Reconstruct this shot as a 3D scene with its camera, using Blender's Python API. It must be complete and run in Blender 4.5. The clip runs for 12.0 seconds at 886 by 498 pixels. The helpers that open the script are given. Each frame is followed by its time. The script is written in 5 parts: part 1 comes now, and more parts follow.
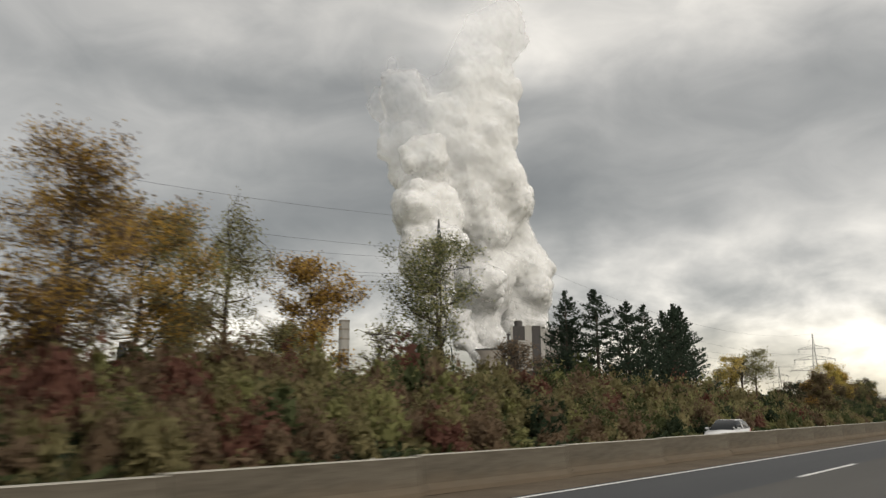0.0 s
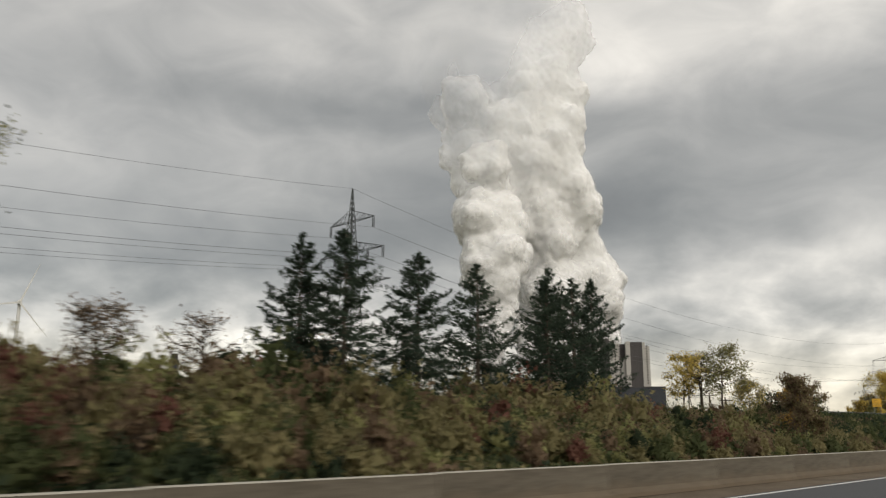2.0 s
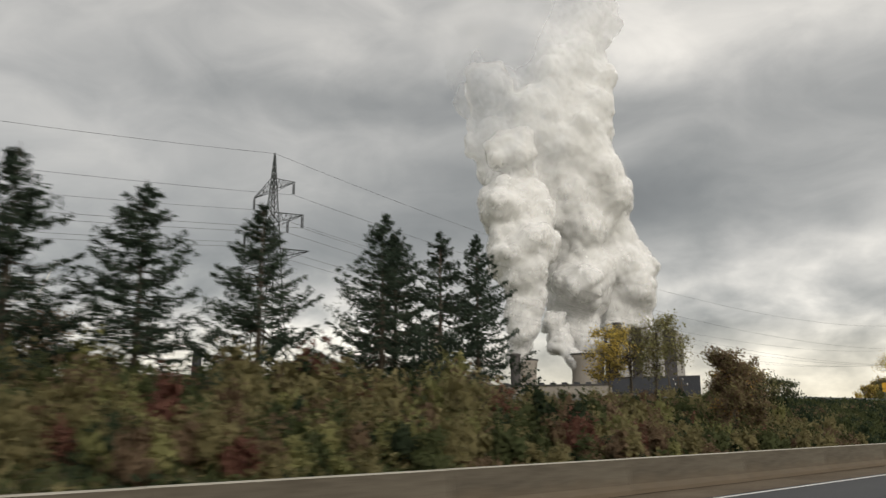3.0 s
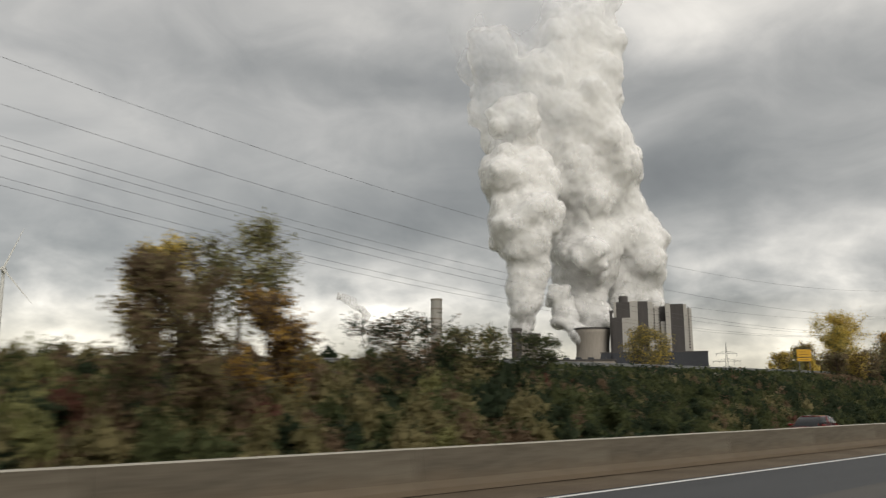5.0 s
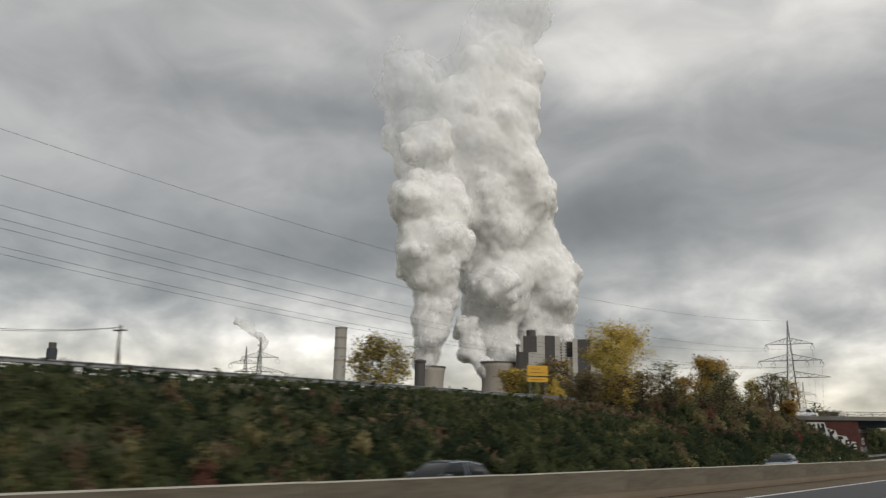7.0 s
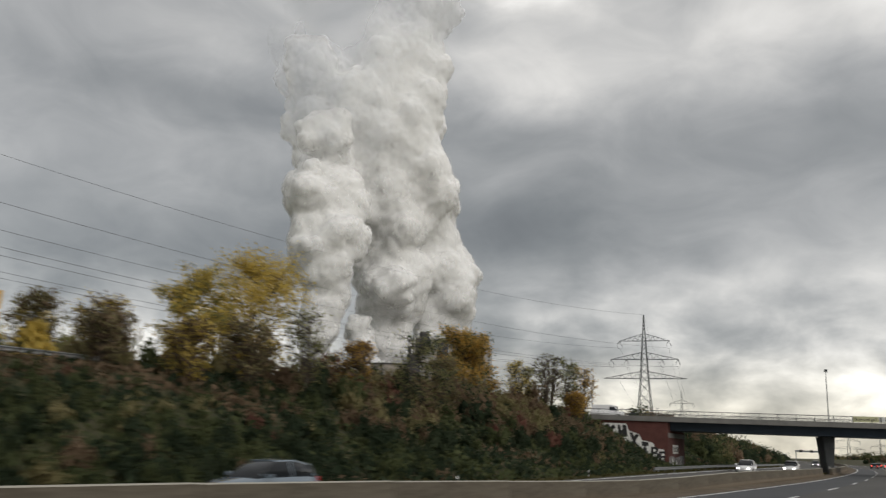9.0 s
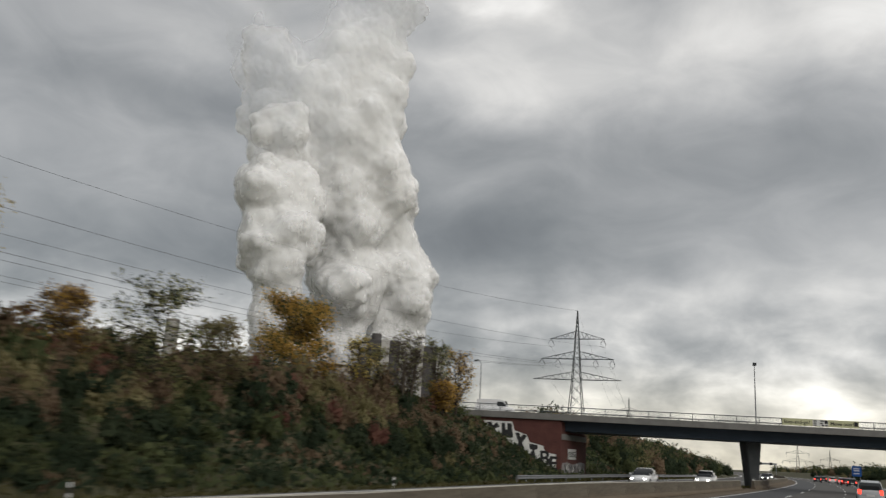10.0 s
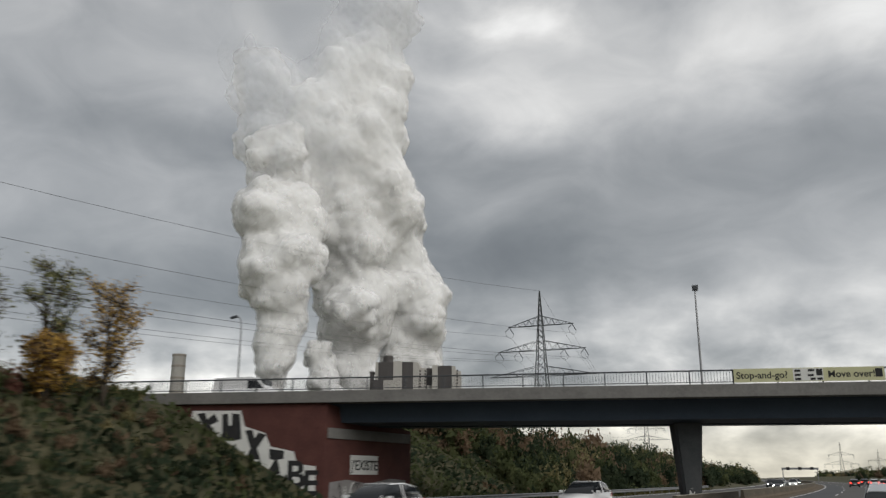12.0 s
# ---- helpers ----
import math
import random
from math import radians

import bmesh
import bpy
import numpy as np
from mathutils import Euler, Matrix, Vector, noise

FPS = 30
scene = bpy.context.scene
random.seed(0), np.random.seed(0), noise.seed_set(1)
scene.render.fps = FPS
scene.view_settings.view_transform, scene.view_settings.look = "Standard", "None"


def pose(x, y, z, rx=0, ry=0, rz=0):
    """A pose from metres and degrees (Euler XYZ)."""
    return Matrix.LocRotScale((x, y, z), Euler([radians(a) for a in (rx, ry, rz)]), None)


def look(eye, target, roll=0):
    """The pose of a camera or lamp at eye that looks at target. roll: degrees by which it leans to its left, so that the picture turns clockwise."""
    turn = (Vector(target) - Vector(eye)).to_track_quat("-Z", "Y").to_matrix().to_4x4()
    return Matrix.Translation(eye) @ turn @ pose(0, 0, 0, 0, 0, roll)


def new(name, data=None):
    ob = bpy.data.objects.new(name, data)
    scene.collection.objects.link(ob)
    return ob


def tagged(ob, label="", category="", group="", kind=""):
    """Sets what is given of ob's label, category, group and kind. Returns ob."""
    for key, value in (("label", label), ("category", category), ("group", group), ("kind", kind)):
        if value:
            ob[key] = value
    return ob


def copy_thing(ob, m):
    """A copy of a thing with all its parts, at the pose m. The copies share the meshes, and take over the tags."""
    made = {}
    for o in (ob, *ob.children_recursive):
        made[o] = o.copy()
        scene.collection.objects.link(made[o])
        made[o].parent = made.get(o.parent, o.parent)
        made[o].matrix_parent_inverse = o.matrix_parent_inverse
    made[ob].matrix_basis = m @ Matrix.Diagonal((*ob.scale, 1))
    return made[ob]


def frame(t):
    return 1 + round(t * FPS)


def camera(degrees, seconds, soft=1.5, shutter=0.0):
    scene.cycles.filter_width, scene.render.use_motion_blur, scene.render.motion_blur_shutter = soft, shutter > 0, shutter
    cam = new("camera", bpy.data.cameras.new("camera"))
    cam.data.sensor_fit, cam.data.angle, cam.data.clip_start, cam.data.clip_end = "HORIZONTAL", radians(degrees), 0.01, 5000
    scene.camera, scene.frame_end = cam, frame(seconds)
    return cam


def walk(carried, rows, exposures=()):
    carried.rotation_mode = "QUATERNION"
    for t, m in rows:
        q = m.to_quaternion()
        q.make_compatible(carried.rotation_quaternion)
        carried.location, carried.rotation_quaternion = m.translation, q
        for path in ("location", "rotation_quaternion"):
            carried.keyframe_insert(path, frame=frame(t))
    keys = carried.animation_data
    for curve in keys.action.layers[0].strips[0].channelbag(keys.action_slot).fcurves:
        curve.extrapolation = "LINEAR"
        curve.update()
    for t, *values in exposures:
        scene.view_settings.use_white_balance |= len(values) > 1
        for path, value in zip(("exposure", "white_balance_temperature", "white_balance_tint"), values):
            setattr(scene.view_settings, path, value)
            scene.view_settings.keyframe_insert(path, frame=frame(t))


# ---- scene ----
cam = camera(56.7, 12.0, soft=1.3, shutter=0.45)
scene.cycles.transparent_max_bounces = 24
PATH = [
    (0, pose(-0.006, 0.003, 1.650, 101.468, 0.478, 36.398)),
    (0.5, pose(0.511, 12.539, 1.661, 101.888, -0.303, 38.340)),
    (1, pose(0.973, 25.076, 1.678, 102.187, -0.530, 39.787)),
    (1.5, pose(1.313, 37.490, 1.707, 102.447, -0.667, 41.045)),
    (2, pose(1.548, 49.933, 1.749, 102.613, -0.170, 42.346)),
    (2.5, pose(1.717, 62.403, 1.797, 102.501, 0.135, 43.816)),
    (3, pose(1.862, 74.686, 1.837, 102.100, 0.317, 45.233)),
    (3.2, pose(1.907, 79.617, 1.850, 101.669, 0.828, 45.790)),
    (4.8, pose(1.800, 118.904, 1.883, 100.269, -0.399, 47.121)),
    (5, pose(1.712, 123.844, 1.881, 100.485, 0.066, 47.113)),
    (5.5, pose(1.415, 136.031, 1.869, 101.041, -0.240, 46.251)),
    (6, pose(1.029, 148.170, 1.850, 101.655, -0.363, 45.222)),
    (6.5, pose(0.590, 160.287, 1.823, 102.326, -0.669, 43.744)),
    (7, pose(0.089, 172.352, 1.793, 102.864, -1.051, 42.154)),
    (7.2, pose(-0.130, 177.200, 1.780, 103.042, -1.349, 41.602)),
    (8.8, pose(-2.305, 215.592, 1.675, 103.369, -1.903, 36.806)),
    (9, pose(-2.639, 220.374, 1.667, 103.427, -2.222, 36.110)),
    (9.5, pose(-3.527, 232.334, 1.652, 103.617, -3.035, 34.504)),
    (10, pose(-4.548, 244.180, 1.641, 103.951, -3.290, 33.403)),
    (10.5, pose(-5.691, 255.967, 1.631, 104.315, -2.704, 32.811)),
    (11, pose(-6.937, 267.770, 1.618, 104.655, -2.276, 33.218)),
    (11.5, pose(-8.284, 279.590, 1.605, 105.072, -1.334, 34.513)),
    (12, pose(-9.695, 291.308, 1.593, 105.538, -0.108, 36.250)),
]
walk(cam, PATH, [(0.0, 0.22, 6950, 10), (5.5, 0.18, 6900, 10), (7.2, 0.05, 6700, 10), (9.5, 0.0, 6600, 10), (12.0, 0.0, 6450, 10)])

# ---- world, sun ----
world = bpy.data.worlds.new("overcast_sky")
scene.world = world
world.use_nodes = True


class Net:
    """Small builder for node trees."""

    def __init__(self, tree):
        self.t = tree
        self.n, self.l = tree.nodes, tree.links

    def node(self, kind, **kw):
        nd = self.n.new(kind)
        for key, value in kw.items():
            if key == "op":
                nd.operation = value
            elif key == "blend":
                nd.data_type, nd.blend_type = "RGBA", value
            else:
                self.put(nd, key, value)
        return nd

    def put(self, nd, key, value):
        sock = nd.inputs[int(key[1:])] if key[0] == "i" and key[1:].isdigit() else nd.inputs[key]
        if isinstance(value, bpy.types.NodeSocket):
            self.l.new(value, sock)
        else:
            sock.default_value = value

    def math(self, op, a, b=0.0, c=0.0):
        return self.node("ShaderNodeMath", op=op, i0=a, i1=b, i2=c).outputs[0]

    def mix(self, f, a, b):
        nd = self.n.new("ShaderNodeMix")
        nd.data_type = "RGBA"
        for k, v in ((0, f), (6, a), (7, b)):
            self.put(nd, "i%d" % k, v if isinstance(v, (bpy.types.NodeSocket, float, int)) else (*v[:3], 1))
        return nd.outputs[2]

    def noise(self, vec, scale, detail=4.0, rough=0.55, dist=0.0):
        nd = self.n.new("ShaderNodeTexNoise")
        self.put(nd, "Vector", vec)
        nd.inputs["Scale"].default_value = scale
        nd.inputs["Detail"].default_value = detail
        nd.inputs["Roughness"].default_value = rough
        nd.inputs["Distortion"].default_value = dist
        return nd.outputs[0]

    def ramp(self, f, stops):
        nd = self.n.new("ShaderNodeValToRGB")
        self.put(nd, "Fac", f)
        e = nd.color_ramp.elements
        while len(e) < len(stops):
            e.new(0.5)
        for el, (p, c) in zip(e, stops):
            el.position, el.color = p, (*(c if isinstance(c, tuple) else (c, c, c)), 1)
        return nd.outputs[0]


def build_sky(tree):
    tree.nodes.clear()
    k = Net(tree)
    d = k.node("ShaderNodeTexCoord").outputs["Generated"]
    sx = k.node("ShaderNodeSeparateXYZ", i0=d)
    x, y, z = sx.outputs
    az = k.math("MULTIPLY", k.math("ARCTAN2", k.math("MULTIPLY", x, -1.0), y), 57.2958)
    el = k.math("MULTIPLY", k.math("ARCSINE", z), 57.2958)
    # the cloud ceiling, seen in perspective: streaks draw together towards the horizon
    over = k.math("ADD", k.math("MAXIMUM", z, 0.0), 0.2)
    ceil = k.node("ShaderNodeCombineXYZ", i0=k.math("DIVIDE", x, over), i1=k.math("DIVIDE", y, over), i2=0.0).outputs[0]
    round_ = k.node("ShaderNodeCombineXYZ", i0=k.math("MULTIPLY", az, 0.04), i1=k.math("MULTIPLY", el, 0.07), i2=2.0).outputs[0]
    # swirl the lookup so that the cloud edges are ragged
    w1 = k.math("SUBTRACT", k.noise(round_, 3.0, 6.0, 0.55), 0.5)
    w2 = k.math("SUBTRACT", k.noise(k.node("ShaderNodeVectorMath", i0=round_, i1=(7.3, 2.1, 4.0)).outputs[0], 2.6, 6.0, 0.55), 0.5)
    az2 = k.math("MULTIPLY_ADD", w1, 11.0, az)
    el2 = k.math("MULTIPLY_ADD", w2, 5.0, el)
    # cloud decks: azimuth, elevation, spreads, rise per degree, stops
    decks = [
        (43, 14, 26, 4, -0.12, -0.72), (15, 28, 26, 4, -0.12, 0.51), (7, 4, 26, 4, -0.12, 0.68), (63, 4, 26, 4, -0.12, 0.62),
        (7, 12, 16, 3, -0.15, 0.42), (47, 22, 20, 2.2, 0, -0.58), (31, 31, 5, 2, 0, 0.85), (31, 7, 9, 2.2, 0.1, -0.48),
        (3, 19, 9, 2.2, 0.1, -0.34), (-5, 28, 14, 4, 0, 0.53), (87, 12, 20, 2.2, 0, -0.24), (31, 25, 9, 2.2, 0.1, 0.30),
        (27, 14, 9, 2.2, 0.1, -0.26), (15, 22, 16, 3, -0.15, -0.19), (23, 9.5, 5, 2, 0, 0.27),
    ]
    total = 0.45
    for a0, e0, sa, se, rise, amp in decks:
        da = k.math("SUBTRACT", az2, float(a0))
        de = k.math("MULTIPLY_ADD", da, -float(rise), k.math("SUBTRACT", el2, float(e0)))
        q = k.math("ADD", k.math("POWER", k.math("MULTIPLY", da, 1.0 / sa), 2.0), k.math("POWER", k.math("MULTIPLY", de, 1.0 / se), 2.0))
        total = k.math("MULTIPLY_ADD", k.math("EXPONENT", k.math("MULTIPLY", q, -1.0)), float(amp) * 1.2, total)
    fine = k.math("SUBTRACT", k.noise(round_, 3.4, 7.0, 0.52, 0.6), 0.5)
    streak = k.math("SUBTRACT", k.noise(ceil, 2.0, 6.0, 0.52, 0.4), 0.5)
    total = k.math("MULTIPLY_ADD", fine, 1.1, total)
    total = k.math("MULTIPLY_ADD", streak, 0.35, total)
    # broken puffs with brighter gaps just over the horizon
    low = k.node("ShaderNodeMapRange", i0=el, i1=7.0, i2=14.0, i3=1.0, i4=0.0).outputs[0]
    puff = k.math("SUBTRACT", k.noise(round_, 5.2, 5.0, 0.5, 0.2), 0.5)
    total = k.math("MULTIPLY_ADD", k.math("MULTIPLY", puff, low), 3.6, total)
    # the deck is thinner and brighter towards the zenith
    top = k.node("ShaderNodeMapRange", i0=el, i1=34.0, i2=75.0, i3=0.0, i4=0.6).outputs[0]
    total = k.math("ADD", total, top)
    level_ = k.math("MULTIPLY", k.math("POWER", 2.0, total), 0.3)
    tint = k.ramp(k.math("MULTIPLY_ADD", total, 0.5, 0.25), [(0.0, (0.955, 1.0, 1.015)), (0.45, (0.985, 1.0, 1.0)), (0.85, (1.01, 1.0, 0.97))])
    warm = k.node("ShaderNodeMapRange", i0=el, i1=0.0, i2=7.0, i3=1.0, i4=0.0).outputs[0]
    tint = k.mix(k.math("MULTIPLY", warm, 0.85), tint, (1.07, 1.0, 0.80))
    grey = k.node("ShaderNodeVectorMath", i0=tint).outputs[0]
    grey.node.operation = "SCALE"
    k.put(grey.node, "Scale", level_)
    sky = k.n.new("ShaderNodeTexSky")
    sky.sky_type, sky.sun_disc = "NISHITA", False
    sky.sun_elevation, sky.sun_rotation = radians(32), radians(75)
    bg1 = k.node("ShaderNodeBackground", Color=grey, Strength=0.97)
    bg2 = k.node("ShaderNodeBackground", Color=sky.outputs[0], Strength=0.012)
    both = k.node("ShaderNodeAddShader", i0=bg1.outputs[0], i1=bg2.outputs[0])
    out = k.n.new("ShaderNodeOutputWorld")
    k.l.new(both.outputs[0], out.inputs[0])


build_sky(world.node_tree)
lamp = bpy.data.lights.new("sun", "SUN")
lamp.energy, lamp.angle, lamp.color = 1.5, radians(40), (1.0, 0.97, 0.92)
sun = new("sun", lamp)
# hidden behind thin cloud, over the camera's right shoulder
sun.matrix_world = look((0, 0, 0), (-0.80, 0.25, -0.55))


# ---- materials ----
def material(name, colours, rough=0.8, scale=2.0, metal=0.0, bump=0.15, island=0.0, coords="Object", thin=0.0, spec=0.3, grain=None, stretch=(1, 1, 1)):
    """Two scales of noise between colours, with fine relief; island: spread by piece; thin: share of light let through."""
    m = bpy.data.materials.new(name)
    m.use_nodes = True
    k = Net(m.node_tree)
    b = m.node_tree.nodes["Principled BSDF"]
    vec = k.node("ShaderNodeTexCoord").outputs[coords]
    if stretch != (1, 1, 1):
        mp = k.node("ShaderNodeMapping", Vector=vec)
        mp.inputs["Scale"].default_value = stretch
        vec = mp.outputs[0]
    f = k.noise(vec, scale, 5.0, 0.6)
    g = k.noise(vec, grain or scale * 14, 3.0, 0.6)
    v = k.math("MULTIPLY_ADD", g, 0.45, k.math("MULTIPLY", f, 0.75))
    if island:
        r = k.node("ShaderNodeNewGeometry").outputs["Random Per Island"]
        o = k.node("ShaderNodeObjectInfo").outputs["Random"]
        r = k.math("MULTIPLY_ADD", o, 0.5, k.math("MULTIPLY", r, 0.6))
        v = k.math("MULTIPLY_ADD", k.math("SUBTRACT", r, 0.5), island, v)
    n = len(colours)
    col = k.ramp(v, [(0.3 + 0.5 * i / max(1, n - 1), tuple(c)) for i, c in enumerate(colours)])
    k.l.new(col, b.inputs["Base Color"])
    b.inputs["Roughness"].default_value, b.inputs["Metallic"].default_value = rough, metal
    b.inputs["Specular IOR Level"].default_value = spec
    if bump:
        bp = k.node("ShaderNodeBump", Height=g, Strength=bump, Distance=0.05)
        k.l.new(bp.outputs[0], b.inputs["Normal"])
    if thin:
        tr = k.node("ShaderNodeBsdfTranslucent", Color=col)
        mx = k.node("ShaderNodeMixShader", i0=thin, i1=b.outputs[0], i2=tr.outputs[0])
        k.l.new(mx.outputs[0], m.node_tree.nodes["Material Output"].inputs[0])
    return m


def leaf(name, *colours, thin=0.5):
    return material(name, colours, 0.75, 0.35, bump=0, island=0.14, coords="Object", thin=thin, spec=0.15)


asphalt_dark = material("asphalt_dark", [(0.030, 0.032, 0.036), (0.055, 0.057, 0.06)], 0.75, 0.15, grain=30, spec=0.4, stretch=(3, 0.2, 1))
asphalt_pale = material("asphalt_pale", [(0.062, 0.060, 0.057), (0.098, 0.094, 0.087)], 0.85, 0.15, grain=30, stretch=(3, 0.2, 1))
paint_white = material("road_paint", [(0.55, 0.55, 0.53), (0.8, 0.8, 0.78)], 0.6, 1.5, grain=8)
dirt = material("dirt_strip", [(0.06, 0.045, 0.032), (0.10, 0.075, 0.05), (0.15, 0.12, 0.085)], 0.95, 0.5, bump=0.5)
barrier_mat = material("barrier_concrete", [(0.046, 0.039, 0.029), (0.090, 0.077, 0.058), (0.145, 0.126, 0.097)], 0.9, 0.35, stretch=(1, 0.35, 2.5))
# painted towards the foot: splashed mud and the dirt's warm bounced light
foot_net = Net(barrier_mat.node_tree)
shader = barrier_mat.node_tree.nodes["Principled BSDF"]
where = foot_net.node("ShaderNodeTexCoord").outputs["Object"]
height = foot_net.node("ShaderNodeSeparateXYZ", i0=where).outputs[2]
edge = foot_net.math("MULTIPLY_ADD", foot_net.noise(where, 1.6, 5.0, 0.6), 0.5, foot_net.math("MULTIPLY", height, -1.0))
mud_and_bounce = foot_net.ramp(foot_net.math("ADD", edge, 0.45), [(0.25, 0.0), (0.75, 0.85)])
foot_net.l.new(foot_net.mix(mud_and_bounce, shader.inputs["Base Color"].links[0].from_socket, (0.135, 0.100, 0.066)), shader.inputs["Base Color"])
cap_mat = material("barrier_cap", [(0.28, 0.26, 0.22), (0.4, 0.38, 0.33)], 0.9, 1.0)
soil = material("bank_soil", [(0.03, 0.034, 0.018), (0.062, 0.06, 0.03), (0.09, 0.078, 0.042)], 0.95, 0.25, bump=0.6, grain=4)
field = material("far_fields", [(0.05, 0.06, 0.025), (0.09, 0.085, 0.05)], 0.95, 0.01, bump=0)
concrete = material("bridge_concrete", [(0.095, 0.092, 0.086), (0.15, 0.146, 0.137), (0.20, 0.194, 0.182)], 0.9, 0.5)
# pier: shade under the deck put into a darker, bluer concrete colour
pier_shaded_mat = material("pier_concrete_shaded", [(0.040, 0.046, 0.050), (0.065, 0.070, 0.072), (0.085, 0.088, 0.088)], 0.9, 0.7)
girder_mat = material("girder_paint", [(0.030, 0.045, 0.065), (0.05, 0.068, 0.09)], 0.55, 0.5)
red_wall = material("red_render", [(0.052, 0.022, 0.018), (0.080, 0.031, 0.026), (0.105, 0.043, 0.035)], 0.9, 0.8)
steel = material("galvanised_steel", [(0.20, 0.205, 0.21), (0.33, 0.335, 0.34)], 0.5, 2.0, metal=0.7)
rail_paint = material("rail_paint", [(0.03, 0.035, 0.04), (0.06, 0.065, 0.07)], 0.5, 3.0)
lattice = material("pylon_steel", [(0.035, 0.042, 0.042), (0.065, 0.072, 0.07)], 0.6, 1.0, metal=0.3)
wire_mat = material("conductor", [(0.07, 0.07, 0.07), (0.1, 0.1, 0.1)], 0.5, 1.0, metal=0.4, bump=0)
bark = material("bark", [(0.035, 0.028, 0.02), (0.075, 0.06, 0.045), (0.11, 0.095, 0.075)], 0.95, 2.0, bump=0.5)
plant_pale = material("plant_concrete", [(0.30, 0.285, 0.26), (0.40, 0.385, 0.355), (0.46, 0.44, 0.41)], 0.9, 0.02, bump=0, grain=0.3, stretch=(3, 3, 0.5))
plant_dark = material("plant_cladding", [(0.055, 0.050, 0.049), (0.075, 0.069, 0.067), (0.095, 0.088, 0.085)], 0.7, 0.02, bump=0, grain=0.3, stretch=(4, 4, 0.3))
plant_blue = material("plant_annex", [(0.034, 0.037, 0.045), (0.055, 0.058, 0.066)], 0.7, 0.03, bump=0)
tower_mat = material("tower_concrete", [(0.21, 0.185, 0.155), (0.30, 0.27, 0.235), (0.36, 0.33, 0.29)], 0.9, 0.02, bump=0, grain=0.25, stretch=(2, 2, 0.3))
yellow_paint = material("yellow_sign", [(0.50, 0.27, 0.02), (0.60, 0.34, 0.03)], 0.5, 1.0, bump=0)
blue_paint = material("blue_sign", [(0.01, 0.06, 0.22), (0.015, 0.08, 0.28)], 0.5, 1.0, bump=0)
GREENS = leaf("leaves_green", (0.047, 0.059, 0.026), (0.083, 0.100, 0.043), (0.128, 0.140, 0.063))
OLIVES = leaf("leaves_olive", (0.138, 0.130, 0.062), (0.232, 0.206, 0.099), (0.319, 0.272, 0.141))
DARKS = leaf("leaves_dark", (0.020, 0.033, 0.020), (0.037, 0.055, 0.030), (0.063, 0.078, 0.041))
RUSTS = leaf("leaves_rust", (0.113, 0.079, 0.051), (0.189, 0.133, 0.084), (0.264, 0.188, 0.122))
REDS = leaf("leaves_red", (0.095, 0.046, 0.038), (0.168, 0.078, 0.058), (0.231, 0.117, 0.084))
GOLDS = leaf("leaves_gold", (0.389, 0.281, 0.058), (0.590, 0.439, 0.101), (0.734, 0.576, 0.173), thin=0.5)
ORANGES = leaf("leaves_orange", (0.344, 0.198, 0.045), (0.515, 0.310, 0.072), (0.621, 0.423, 0.118), thin=0.5)
PALES = leaf("leaves_pale", (0.144, 0.151, 0.064), (0.259, 0.259, 0.108), (0.374, 0.352, 0.159), thin=0.5)
NEEDLES = leaf("needles", (0.022, 0.036, 0.026), (0.043, 0.065, 0.045), (0.070, 0.098, 0.065))
GRASS = leaf("verge_grass", (0.045, 0.048, 0.016), (0.085, 0.082, 0.03), (0.12, 0.105, 0.045))


# ---- mesh helpers ----
def mesh_of(name, verts, faces, mats=(), slots=None, smooth=False):
    me = bpy.data.meshes.new(name)
    me.from_pydata([tuple(v) for v in verts] if not isinstance(verts, list) else verts, [], faces if isinstance(faces, list) else faces.tolist())
    for m in mats:
        me.materials.append(m)
    if slots is not None:
        me.polygons.foreach_set("material_index", np.asarray(slots, dtype=np.int32))
    if smooth:
        me.polygons.foreach_set("use_smooth", np.ones(len(me.polygons), dtype=bool))
    me.update()
    return me


def thing(name, label, category, group="", kind="", m=None):
    ob = tagged(new(name), label, category, group, kind)
    ob.empty_display_size = 0.2
    if m is not None:
        ob.matrix_world = m
    return ob


def part(name, bm, mat, parent, label="", smooth=False):
    """Links a bmesh (or a mesh) as one mesh object under a thing or a part."""
    if isinstance(bm, bmesh.types.BMesh):
        me = bpy.data.meshes.new(name)
        bm.to_mesh(me)
        bm.free()
    else:
        me = bm
    if mat is not None and not me.materials:
        me.materials.append(mat)
    if smooth:
        me.polygons.foreach_set("use_smooth", np.ones(len(me.polygons), dtype=bool))
    ob = new(name, me)
    ob.parent = parent
    return tagged(ob, label)


def box(x0, x1, y0, y1, z0, z1, bevel=0.0, bm=None):
    own = bm is None
    bm = bm or bmesh.new()
    r = bmesh.ops.create_cube(bm, size=1.0)
    bmesh.ops.scale(bm, vec=(x1 - x0, y1 - y0, z1 - z0), verts=r["verts"])
    bmesh.ops.translate(bm, vec=((x0 + x1) / 2, (y0 + y1) / 2, (z0 + z1) / 2), verts=r["verts"])
    if bevel and own:
        bmesh.ops.bevel(bm, geom=bm.edges[:], offset=bevel, segments=2, affect="EDGES", profile=0.6)
    return bm


def prism(outline, y0, y1):
    """An outline in x, z drawn along y."""
    bm = bmesh.new()
    a = [bm.verts.new((x, y0, z)) for x, z in outline]
    b = [bm.verts.new((x, y1, z)) for x, z in outline]
    bm.faces.new(a)
    bm.faces.new(b[::-1])
    for i in range(len(a)):
        j = (i + 1) % len(a)
        bm.faces.new((a[j], a[i], b[i], b[j]))
    bmesh.ops.recalc_face_normals(bm, faces=bm.faces[:])
    return bm


